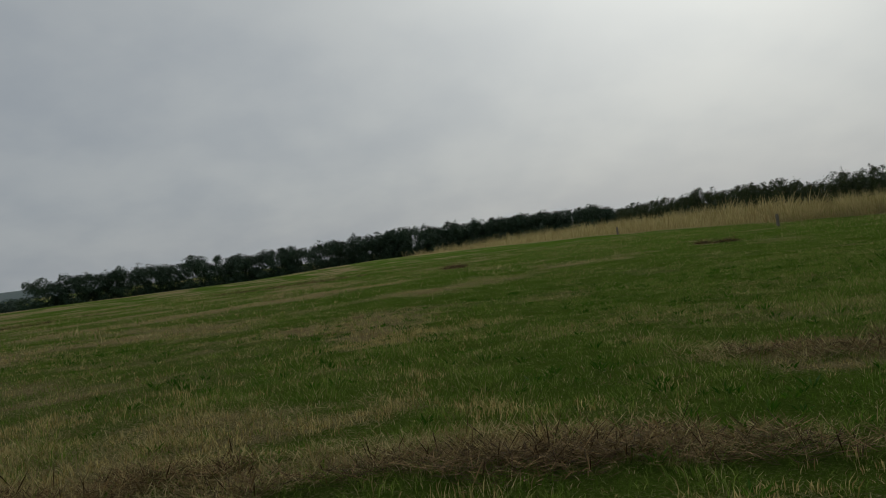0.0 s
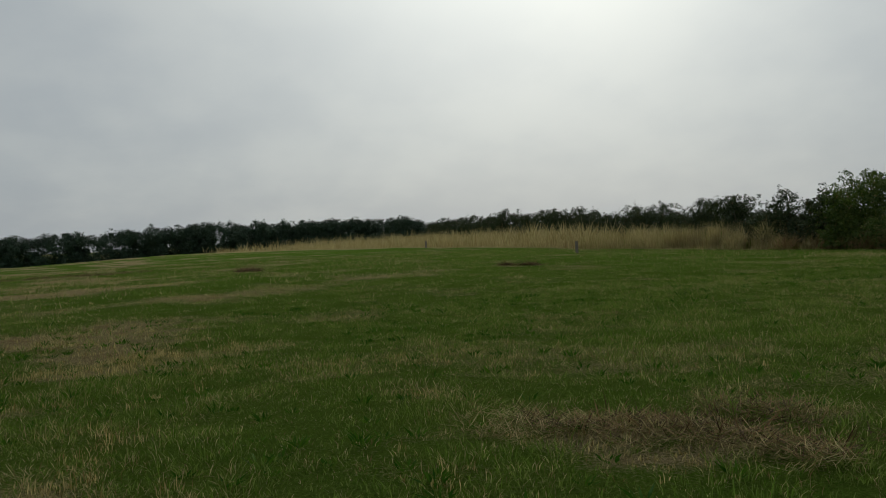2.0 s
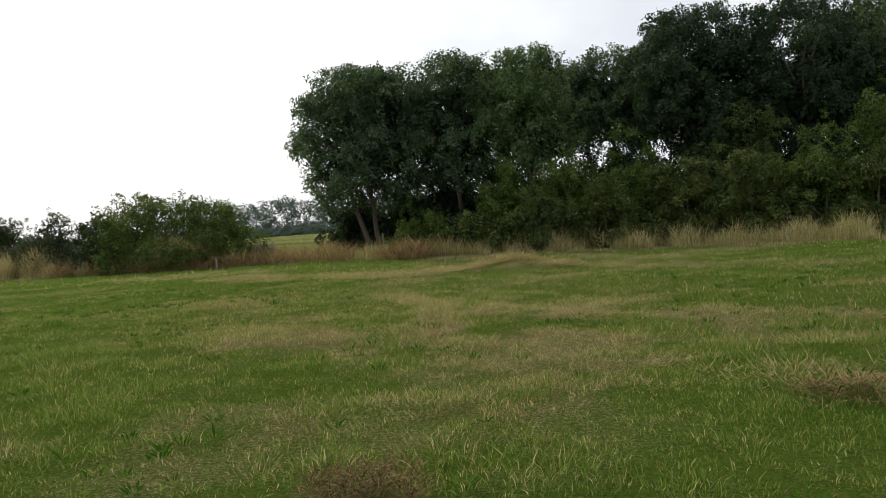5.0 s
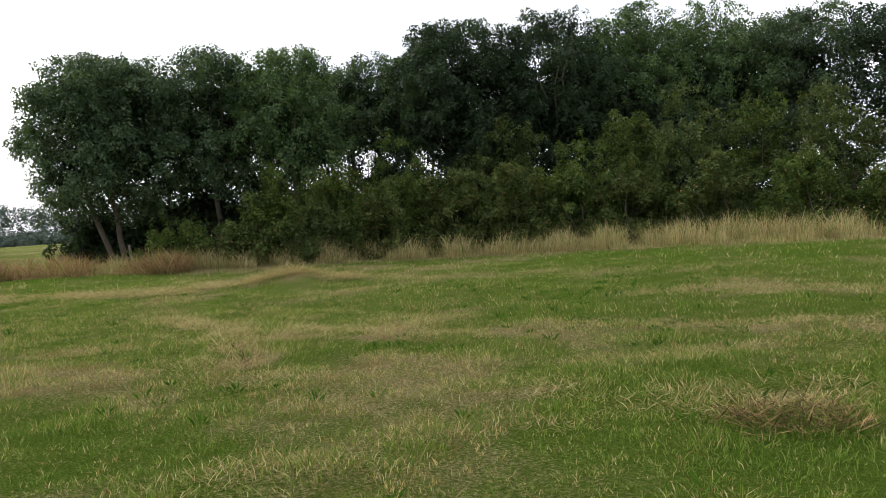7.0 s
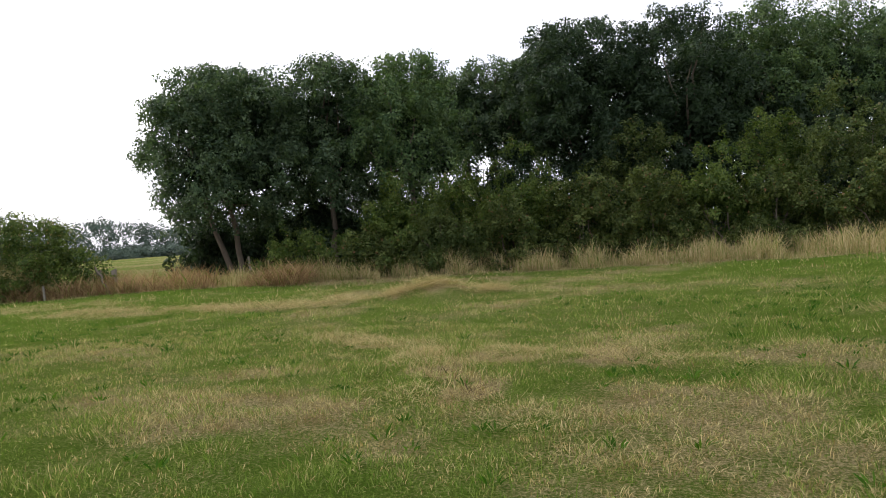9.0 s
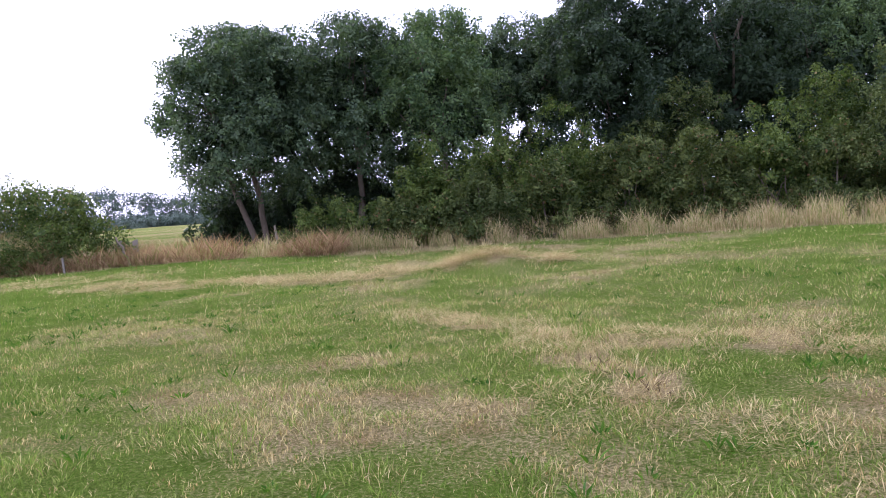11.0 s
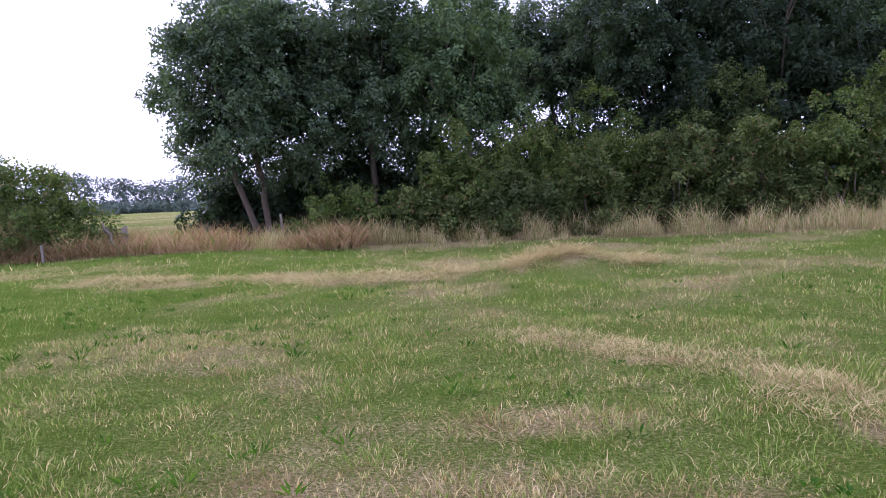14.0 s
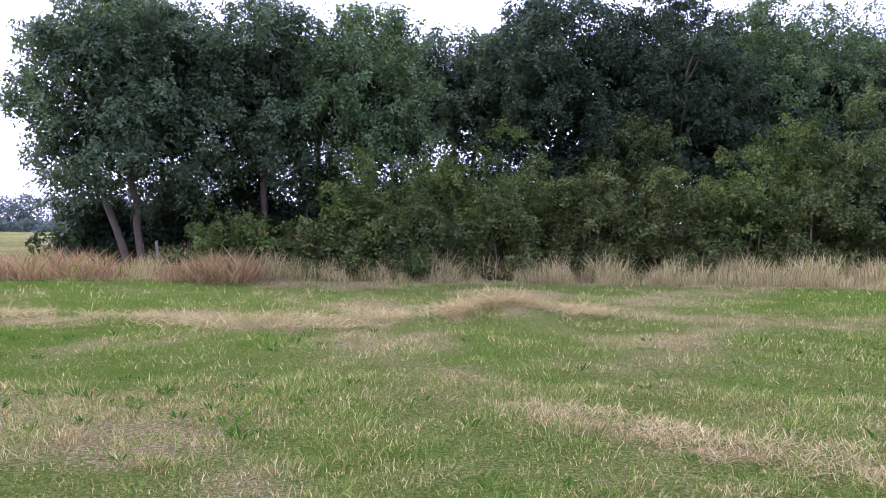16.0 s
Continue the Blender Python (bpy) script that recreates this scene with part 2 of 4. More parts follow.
# straw left after mowing: x, y, half length, half width, turn, strength
PATCHES = (
    (-3.6, 19.6, 1.6, 0.9, 10, 1.0), (-7.0, 19.3, 2.6, 0.8, 5, 0.8), (-11.5, 19.8, 2.6, 1.2, -10, 0.75), (-17, 22.5, 4.0, 1.6, 10, 0.45),
    (-4.4, 12.7, 1.0, 0.40, -40, 0.9), (-3.2, 11.4, 1.2, 0.45, -50, 0.95), (-0.9, 10.1, 1.5, 0.7, -12, 0.85), (-2.4, 9.6, 1.3, 0.45, -66, 0.85),
    (-4.5, 10.0, 0.8, 0.4, 0, 0.7), (-3.4, 7.9, 1.6, 0.6, 10, 0.75), (-0.5, 7.1, 1.3, 0.35, 5, 0.75), (0.5, 5.0, 1.0, 0.35, 10, 0.55),
    (2.5, 5.4, 1.0, 0.5, 0, 0.8), (2.6, 7.4, 1.2, 0.5, 10, 0.6), (-0.9, 4.1, 0.9, 0.5, 20, 0.5), (5.2, 12.2, 2.4, 0.8, -25, 0.7),
    (4.6, 8.6, 1.5, 0.6, 0, 0.7), (2.2, 5.6, 1.3, 0.5, -10, 0.6), (0.1, 6.1, 1.6, 0.4, 0, 0.6), (-1.95, 8.0, 1.0, 0.5, -70, 0.8),
    (-1.1, -0.6, 1.2, 0.5, 35, 0.85), (-3.5, -1.4, 0.8, 0.35, 30, 0.5), (-1.2, 1.0, 0.9, 0.4, 20, 0.6), (0.3, -3.2, 1.9, 0.4, 60, 0.9),
    (-0.5, -6.8, 3.4, 0.55, 78, 0.95), (-1.9, -5.2, 1.9, 0.7, 75, 0.75), (-2.2, -8.2, 2.2, 0.8, 80, 0.75), (-4.6, -9.5, 3.2, 1.0, 75, 0.6),
    (-24, -23, 9.0, 0.8, 118, 0.6), (-20, -27, 9.0, 0.8, 118, 0.6), (-30, -26, 10.0, 0.8, 118, 0.55), (-7.8, -16, 3.5, 1.0, 70, 0.55),
    (-25.7, 11.2, 2.5, 0.6, 20, 0.7), (-35, 1.5, 3.5, 0.9, 15, 0.55), (-30, 21.5, 9.0, 1.4, 3, 0.38), (-14, 24.2, 7.0, 1.7, 6, 0.45),
    (-5.3, -1.8, 2.0, 0.8, 40, 0.45), (-13, -6, 4.0, 0.8, 60, 0.4), (-18, 3, 4.0, 0.7, 35, 0.4),
)


def dryness(x, y):
    base = fractal(x, y, 1.9, 11, 4)
    wide = fractal(x, y, 9.0, 31, 2)
    fleck = fractal(x, y, 0.5, 41, 2)
    old = step(-y, -1, 4)
    d = 0.09 + 0.10 * step(-y, 1, 5) + 0.20 * step(y, 3, 9) * step(-x, -6, 0) * step(x, -12, -6) + (0.34 + 0.14 * old) * step(base, 0.46, 0.72) + 0.20 * step(wide, 0.45, 0.75) + (0.34 + 0.12 * old) * (fleck - 0.5)
    # swath rows left by the mower over the far part of the field
    across = 0.92 * x + 0.39 * y + 2.2 * (fractal(x, y, 9.0, 61, 2) - 0.5)
    rows = step(np.sin(across * 2 * math.pi / 7.0), 0.3, 0.95) * step(-across, 11, 19) * step(-y, -14, 6)
    d = d + rows * (0.25 + 0.45 * step(fractal(x, y, 3.5, 71, 3), 0.40, 0.62)) - 0.06 * step(-across, 11, 19)
    for px, py, la, wa, turn, s in PATCHES:
        c, q = math.cos(radians(turn)), math.sin(radians(turn))
        u, v = ((x - px) * c + (y - py) * q) / la, (-(x - px) * q + (y - py) * c) / wa
        m = step(1.3 - np.sqrt(u * u + v * v) + 1.6 * (fractal(x, y, 0.8, 5, 3) - 0.5), 0.0, 0.9)
        d = np.maximum(d, s * m * (0.35 + 0.6 * step(fleck, 0.3, 0.6)))
    rough = step(y - edge(x), -0.8, 0.4) * (1 - (0.22 + 0.3 * step(fractal(x * 0.35, y, 5.0, 201, 3), 0.4, 0.65)) * step(y - edge(x), 9, 20))
    return np.clip(np.maximum(d, 0.85 * rough * (0.75 + 0.5 * (base - 0.3))), 0, 1)


def height(x, y):
    x, y = np.asarray(x, float), np.asarray(y, float)
    r = np.hypot(x - 3, y + 3)
    bearing = np.degrees(np.arctan2(-(x - 3), y + 3))
    brow = 92 + 75 * (1 - step(bearing, 83, 98))
    fall = step(r, brow, brow + 123) * step(-x * 0.9 - y * 0.5, 10, 70)
    h = -3.6 * fall
    h = h + 0.10 * (fractal(x, y, 3.2, 3, 3) - 0.5) + 0.25 * (fractal(x, y, 14, 23, 2) - 0.5) * step(r, 8, 25)
    h = h + 0.075 * (fractal(x, y, 0.62, 103, 2) - 0.5) * (1 - step(r, 22, 40))
    h = h + 0.30 * np.exp(-((x + 3.5) / 1.2) ** 2 - ((y - 19.8) / 0.9) ** 2)
    return h


# ---- ground: one sheet to the horizon ----
N = 320
s = np.linspace(-1, 1, N)
ax = 3.0 * np.sinh(7.4 * s) * (2600 / (3.0 * math.sinh(7.4)))
gx, gy = np.meshgrid(ax - 3.0, ax + 7.0, indexing="ij")
verts = np.stack([gx, gy, height(gx, gy)], -1).reshape(-1, 3)
idx = np.arange(N * N).reshape(N, N)
quads = np.stack([idx[:-1, :-1], idx[1:, :-1], idx[1:, 1:], idx[:-1, 1:]], -1).reshape(-1, 4)
bare = 0.7 - 0.45 * step(np.hypot(gx - 1, gy - 2), 12, 34)
# past the field edge it only darkens the meadow's colour
bare = bare + 0.5 * step(gy - edge(gx), 5, 14)
ground = new("ground", mesh_from("ground", verts, quads, TURF, {"dry": dryness(gx.ravel(), gy.ravel()), "bare": bare.ravel()}, True))
tagged(ground, "mown meadow turf with green grass and straw patches", "ground", kind="structure")


def blades(x, y, z, tall, wide, lean, dry, bend=0.5, segs=2, way=None):
    """Blades of grass as tapered bent strips."""
    n = len(x)
    a = rng.random(n) * 2 * np.pi if way is None else way
    face = rng.random(n) * np.pi
    dx, dy = np.cos(a) * lean * tall, np.sin(a) * lean * tall
    wx, wy = np.cos(face) * wide / 2, np.sin(face) * wide / 2
    up = tall * np.sqrt(np.clip(1 - lean ** 2, 0.04, 1))
    base = np.stack([x, y, z], 1)
    w3 = np.stack([wx, wy, np.zeros(n)], 1)
    mid = base + np.stack([dx * bend * 0.6, dy * bend * 0.6, up * 0.55], 1)
    tip = base + np.stack([dx, dy, up], 1)
    if segs == 1:
        v = np.stack([base - w3, base + w3, tip], 1).reshape(-1, 3)
        return v, [np.arange(n * 3).reshape(n, 3)], np.repeat(dry, 3)
    v = np.stack([base, mid + w3, tip, mid - w3], 1).reshape(-1, 3)
    return v, [np.arange(n * 4).reshape(n, 4)], np.repeat(dry, 4)


def scatter(n, x0, x1, y0, y1):
    return rng.uniform(x0, x1, n), rng.uniform(y0, y1, n)


def seen_side(x, y):
    """The part of the field on the walker's left and ahead."""
    a = np.degrees(np.arctan2(-(x - 7.5), y + 5.0))
    return (a > -36) & (a < 148) & (x < 1.9 + 0.62 * np.maximum(y, 0.0))


def walk_distance(x, y):
    """Distance from the line walked."""
    ax0, ay0, bx, by = 5.3, -4.6, -6.0, 6.7
    u = np.clip(((x - ax0) * (bx - ax0) + (y - ay0) * (by - ay0)) / ((bx - ax0) ** 2 + (by - ay0) ** 2), 0, 1)
    return np.hypot(x - ax0 - u * (bx - ax0), y - ay0 - u * (by - ay0))


def field_grass(name, tufts, per, x0, x1, y0, y1, near, far, size, width, spread, segs, label):
    """Mown grass in tufts whose blades lean outwards; straw or green by tuft."""
    cx, cy = scatter(tufts, x0, x1, y0, y1)
    d = walk_distance(cx, cy)
    lush = fractal(cx, cy, 0.55, 77, 3)
    keep = (d >= near) & (d < far) & seen_side(cx, cy) & (cy < edge(cx) + 0.3) & (rng.random(tufts) < 0.72 + 0.5 * step(lush, 0.3, 0.7))
    cx, cy, lush = cx[keep], cy[keep], lush[keep]
    n = len(cx)
    tone = np.clip(dryness(cx, cy) + 0.26 * rng.normal(size=n), 0, 1)
    big = 0.42 + 0.5 * rng.random(n) + 0.85 * step(lush, 0.42, 0.72)
    rank = (rng.random(n) < 0.03) & (tone < 0.45)
    big = np.where(rank, big * 1.9, big)
    k = np.repeat(np.arange(n), per)
    m = len(k)
    ox, oy = rng.normal(size=m) * spread * big[k], rng.normal(size=m) * spread * big[k]
    x, y = cx[k] + ox, cy[k] + oy
    is_dry = rng.random(m) < tone[k]
    dry = np.where(is_dry, 0.7 + 0.3 * rng.random(m), 0.25 * rng.random(m))
    dry = np.where(rank[k], dry * 0.2, dry)
    tall = size * big[k] * (0.45 + 0.8 * rng.random(m))
    lean = np.clip(0.25 + 0.62 * rng.random(m) + 0.2 * is_dry * rng.random(m), 0, 0.97)
    way = np.arctan2(oy, ox) + rng.normal(size=m) * 0.7
    v, f, a = blades(x, y, height(x, y) - 0.012, tall, width * (0.7 + 0.6 * rng.random(m)), lean, dry, 0.5, segs, way)
    return tagged(new(name, mesh_from(name, v, f, BLADE, {"dry": a})), label, "grass", kind="stuff")


field_grass("near_grass", 88000, 13, -17, 9, -15, 15.5, 0.0, 8.0, 0.074, 0.0060, 0.05, 2, "short green and straw grass blades on the mown meadow")
field_grass("mid_grass", 110000, 10, -30, 20, -30, 25, 8.0, 18.0, 0.075, 0.013, 0.08, 1, "short green and straw grass farther over the meadow")
field_grass("far_grass", 110000, 4, -75, 30, -65, 28, 18.0, 55.0, 0.11, 0.035, 0.12, 1, "mown grass tufts far over the meadow")


def stubble(name, tufts, per, x0, x1, y0, y1, far, size, width, label):
    """Upright cut stems, bleached to straw, in loose patches among the green."""
    cx, cy = scatter(tufts, x0, x1, y0, y1)
    dry = dryness(cx, cy)
    patch = fractal(cx, cy, 0.7, 141, 3)
    keep = (walk_distance(cx, cy) < far) & seen_side(cx, cy) & (cy < edge(cx)) & (rng.random(tufts) < step(dry + 0.9 * (patch - 0.5), 0.22, 0.75) * (0.30 + 0.90 * step(-cy, -1, 4)))
    cx, cy = cx[keep], cy[keep]
    n = len(cx)
    big = (0.55 + 0.75 * rng.random(n) ** 2) * (0.62 + 0.45 * step(-cy, -1, 4))
    k = np.repeat(np.arange(n), per)
    m = len(k)
    x, y = cx[k] + rng.normal(size=m) * 0.035, cy[k] + rng.normal(size=m) * 0.035
    v, f, a = blades(x, y, height(x, y) - 0.01, size * big[k] * (0.5 + 0.7 * rng.random(m)), width * (0.7 + 0.7 * rng.random(m)),
                     0.08 + 0.5 * rng.random(m) ** 1.5, 0.72 + 0.28 * rng.random(m), 0.4, 2)
    return tagged(new(name, mesh_from(name, v, f, STUBBLE, {"dry": a})), label, "grass", kind="stuff")


stubble("straw_stubble", 60000, 7, -15, 7, -14, 16, 9.0, 0.10, 0.0065, "bleached upright straw stubble in patches on the mown meadow")
stubble("straw_stubble", 26000, 6, -34, 14, -34, 26, 26.0, 0.08, 0.012, "bleached straw stubble farther over the meadow")


def straw_heap(x, y, la, wa, turn, count, thick, label, mat=None, coarse=1.0, thin=0.34):
    """A heap of cut, dried grass lying on the turf, thin in places."""
    count = int(count * 3.2)
    r, a = np.sqrt(rng.random(count)), rng.random(count) * 2 * np.pi
    u, v = r * np.cos(a) * la * 1.15, r * np.sin(a) * wa * 1.15
    c, q = math.cos(radians(turn)), math.sin(radians(turn))
    px, py = x + u * c - v * q, y + u * q + v * c
    fill = fractal(px, py, 0.55, 63, 3) + 0.35 * (0.6 - r)
    ok = rng.random(count) < step(fill, thin, thin + 0.24)
    px, py, r, fill = px[ok], py[ok], r[ok], fill[ok]
    n = len(px)
    z = height(px, py) + thick * step(fill, 0.35, 0.8) * rng.random(n) + 0.015
    way = radians(turn) + rng.normal(size=n) * 1.1 + np.pi * (rng.random(n) < 0.5)
    ln = coarse * (0.07 + 0.11 * rng.random(n) ** 1.5)
    lean = np.where(rng.random(n) < (0.8 if coarse == 1.0 else 0.94), 0.93 + 0.06 * rng.random(n), 0.5 + 0.4 * rng.random(n))
    vv, f, at = blades(px, py, z, ln, coarse * (0.0035 + 0.0035 * rng.random(n)), lean, 0.75 + 0.25 * rng.random(n), 0.9, 2, way)
    me = mesh_from("cut_hay", vv, f, mat or BLADE, {"dry": at})
    tagged(new("cut_hay", me), label, "hay", "cut hay on the meadow", "stuff")


for px, py, la, wa, turn, s_ in PATCHES[:27]:
    heavy = s_ > 0.8
    area = la * wa * math.pi
    straw_heap(px, py, la, wa, turn, int(area * (620 if heavy else 230)), 0.07 if heavy else 0.035,
               "thick swath of pale dried hay on the turf" if heavy else "thin scatter of dried cut grass on the turf")
straw_heap(-0.25, 2.2, 0.30, 0.20, 10, 620, 0.20, "small tangled clump of grey dried grass on the turf", OLD_HAY)
straw_heap(-3.5, 19.9, 1.6, 0.9, 12, 2500, 0.22, "pale heap of dried hay piled on the meadow", None, 2.2)
straw_heap(-7.2, 19.3, 2.8, 1.0, 4, 1700, 0.12, "pale swath of dried hay beside the heap", None, 2.0)
straw_heap(-11.8, 20.0, 2.4, 0.8, -8, 1600, 0.10, "pale swath of dried hay on the meadow", None, 2.0)
for px, py, la, wa, turn, n in ((-22, -25.5, 7.0, 0.35, 133, 1500), (-27, -29, 8.0, 0.35, 133, 1500), (-33, -24, 8.0, 0.4, 133, 1400), (-25.7, 11.2, 1.2, 0.3, 20, 500), (-35.5, 1.4, 1.4, 0.4, 15, 500), (-46, -8, 5.0, 0.5, 100, 700)):
    straw_heap(px, py, la, wa, turn, n * 2, 0.13, "dark line of old cut grass far over the meadow", OLD_HAY, 2.6)
# dark, rotted swaths from an earlier cut
for px, py, la, wa, turn, n in ((-0.6, -7.4, 2.6, 0.42, 80, 2600), (0.3, -4.6, 1.9, 0.40, 68, 2000), (0.9, -2.6, 1.4, 0.35, 60, 1300), (-1.0, -0.4, 1.0, 0.42, 35, 1000), (-0.9, 0.6, 0.8, 0.3, 25, 500), (2.4, 4.7, 0.7, 0.35, 0, 420), (-2.2, 8.8, 1.0, 0.16, -66, 260), (-4.4, 9.9, 0.5, 0.2, 0, 200)):
    straw_heap(px, py, la, wa, turn, n, 0.06, "dark brown rotted swath of cut grass on the turf", OLD_HAY, 1.5, 0.43)


# ---- rough grass along the hedges and trees ----
def rough_grass(name, count, x0, x1, depth, tall, wide, label, back=None, straw=0.60):
    x = rng.uniform(x0, x1, count)
    t = rng.random(count)
    y = edge(x) + 0.1 + t * (depth if back is None else np.maximum(back(x) - edge(x), 0.5))
    clump = fractal(x, y, 0.75, 55, 3)
    keep = rng.random(count) < 0.25 + 0.9 * step(clump, 0.35, 0.65)
    x, y, clump, t = x[keep], y[keep], clump[keep], t[keep]
    h = tall * (0.35 + 0.75 * rng.random(len(x))) * (0.15 + 1.35 * step(clump, 0.25, 0.75)) * (0.35 + 0.65 * step(t + 0.5 * (clump - 0.5), 0.0, 0.4))
    h = h * (1 - 0.62 * step(x, -19.5, -18) * (1 - step(x, -13.5, -11.5)))
    dry = np.where(rng.random(len(x)) < straw + 0.30 * clump, 0.72 + 0.28 * rng.random(len(x)), 0.25 * rng.random(len(x)))
    v, f, a = blades(x, y, height(x, y) - 0.02, h, wide * (0.6 + 0.8 * rng.random(len(x))), 0.15 + 0.72 * rng.random(len(x)) ** 1.3, dry, 0.35, 2)
    return tagged(new(name, mesh_from(name, v, f, TALL, {"dry": a})), label, "grass", kind="stuff")


rough_grass("tall_grass", 60000, -16, 26, 3.4, 0.74, 0.015, "tall dry straw-coloured grass at the foot of the trees")
rough_grass("tall_grass", 58000, -48, -16, 3.0, 1.2, 0.022, "tall dry straw-coloured grass before the hedge", lambda x: 29.0 - 0.10 * (x + 20), 0.75)
rough_grass("tall_grass", 30000, -150, -48, 3.0, 1.65, 0.06, "tall dry straw-coloured grass before the far hedge", lambda x: 30.5 - 0.196 * (x + 33), 0.85)


# ---- trees and shrubs ----
def unit(a):
    return a / (np.linalg.norm(a, axis=1)[:, None] + 1e-9)


def leaf_cloud(centres, radii, per, size, droop=0.25, flat=0.75, row=9, reach=3.0):
    """Leaves over round boughs, set in rows along short drooping sprays."""
    n = int(per * len(centres) / row)
    w = radii ** 2
    k = rng.choice(len(centres), n, p=w / w.sum())
    d = unit(rng.normal(size=(n, 3)))
    d[:, 2] = np.where(d[:, 2] < -0.3, d[:, 2] * 0.6, d[:, 2])
    rr = radii[k] * (0.55 + 0.45 * rng.random(n) ** 0.7 + 0.25 * (rng.random(n) < 0.12) * rng.random(n))
    pos = centres[k] + d * rr[:, None] * np.array([1, 1, flat])
    nrm = unit(d * 0.9 + rng.normal(size=(n, 3)) * 0.45 + np.array([0, 0, 0.45]))
    axis = rng.normal(size=(n, 3)) * 0.8 + d + np.array([0, 0, -droop * 2])
    axis = unit(axis - nrm * (axis * nrm).sum(1)[:, None])
    side = np.cross(nrm, axis)
    j = np.arange(n * row) % row
    pos, nrm, axis, side = (np.repeat(q0, row, axis=0) for q0 in (pos, nrm, axis, side))
    m = n * row
    hand = np.where(j % 2 == 0, 1.0, -1.0)[:, None]
    along = (j / (row - 1.0) - 0.4)[:, None]
    sag = -0.35 * size * reach * (along + 0.4) ** 2 * np.array([0, 0, 1.0])
    base = pos + axis * along * size * reach + sag + rng.normal(size=(m, 3)) * size * 0.16
    way = unit(side * hand * 0.9 + axis * 0.55 + rng.normal(size=(m, 3)) * 0.30 + np.array([0, 0, -droop * 0.6]))
    across = unit(np.cross(nrm + rng.normal(size=(m, 3)) * 0.35, way))
    ln = size * (0.65 + 0.7 * rng.random(m))[:, None]
    wd = ln * (0.42 + 0.2 * rng.random(m))[:, None]
    v = np.stack([base, base + way * ln, base + way * ln * 0.45 + across * wd * hand], 1).reshape(-1, 3)
    return v, np.arange(m * 3).reshape(m, 3)


def clumps(centres, radii, each, small):
    """Leaf clumps over the upper and outer side of each bough, so that the undersides stay hollow."""
    k = np.repeat(np.arange(len(centres)), each)
    n = len(k)
    d = unit(rng.normal(size=(n, 3)) + np.array([0, 0, 0.35]))
    c = centres[k] + d * (radii[k] * (0.62 + 0.42 * rng.random(n)))[:, None] * np.array([1, 1, 0.85])
    return c, small * (0.65 + 0.7 * rng.random(n))


def tube(points, radii, sides=7):
    """A tapered limb along points."""
    points, radii = np.asarray(points, float), np.asarray(radii, float)
    vs = []
    for i, (p0, r0) in enumerate(zip(points, radii)):
        t = points[min(i + 1, len(points) - 1)] - points[max(i - 1, 0)]
        t = t / (np.linalg.norm(t) + 1e-9)
        a = np.cross(t, (0.3, 0.9, 0.1))
        a /= np.linalg.norm(a)
        b3 = np.cross(t, a)
        th = np.arange(sides) * 2 * np.pi / sides
        vs.append(p0 + r0 * (np.cos(th)[:, None] * a + np.sin(th)[:, None] * b3))
    n = len(points)
    f = [(i * sides + j, i * sides + (j + 1) % sides, (i + 1) * sides + (j + 1) % sides, (i + 1) * sides + j) for i in range(n - 1) for j in range(sides)]
    return np.concatenate(vs), np.array(f)


def limb(start, end, r0, r1, wob, segs=5, sides=6):
    u = np.linspace(0, 1, segs)[:, None]
    pts = np.asarray(start) * (1 - u) + np.asarray(end) * u
    pts[1:-1] += rng.normal(size=(segs - 2, 3)) * wob
    return tube(pts, r0 * (1 - u[:, 0]) + r1 * u[:, 0], sides)


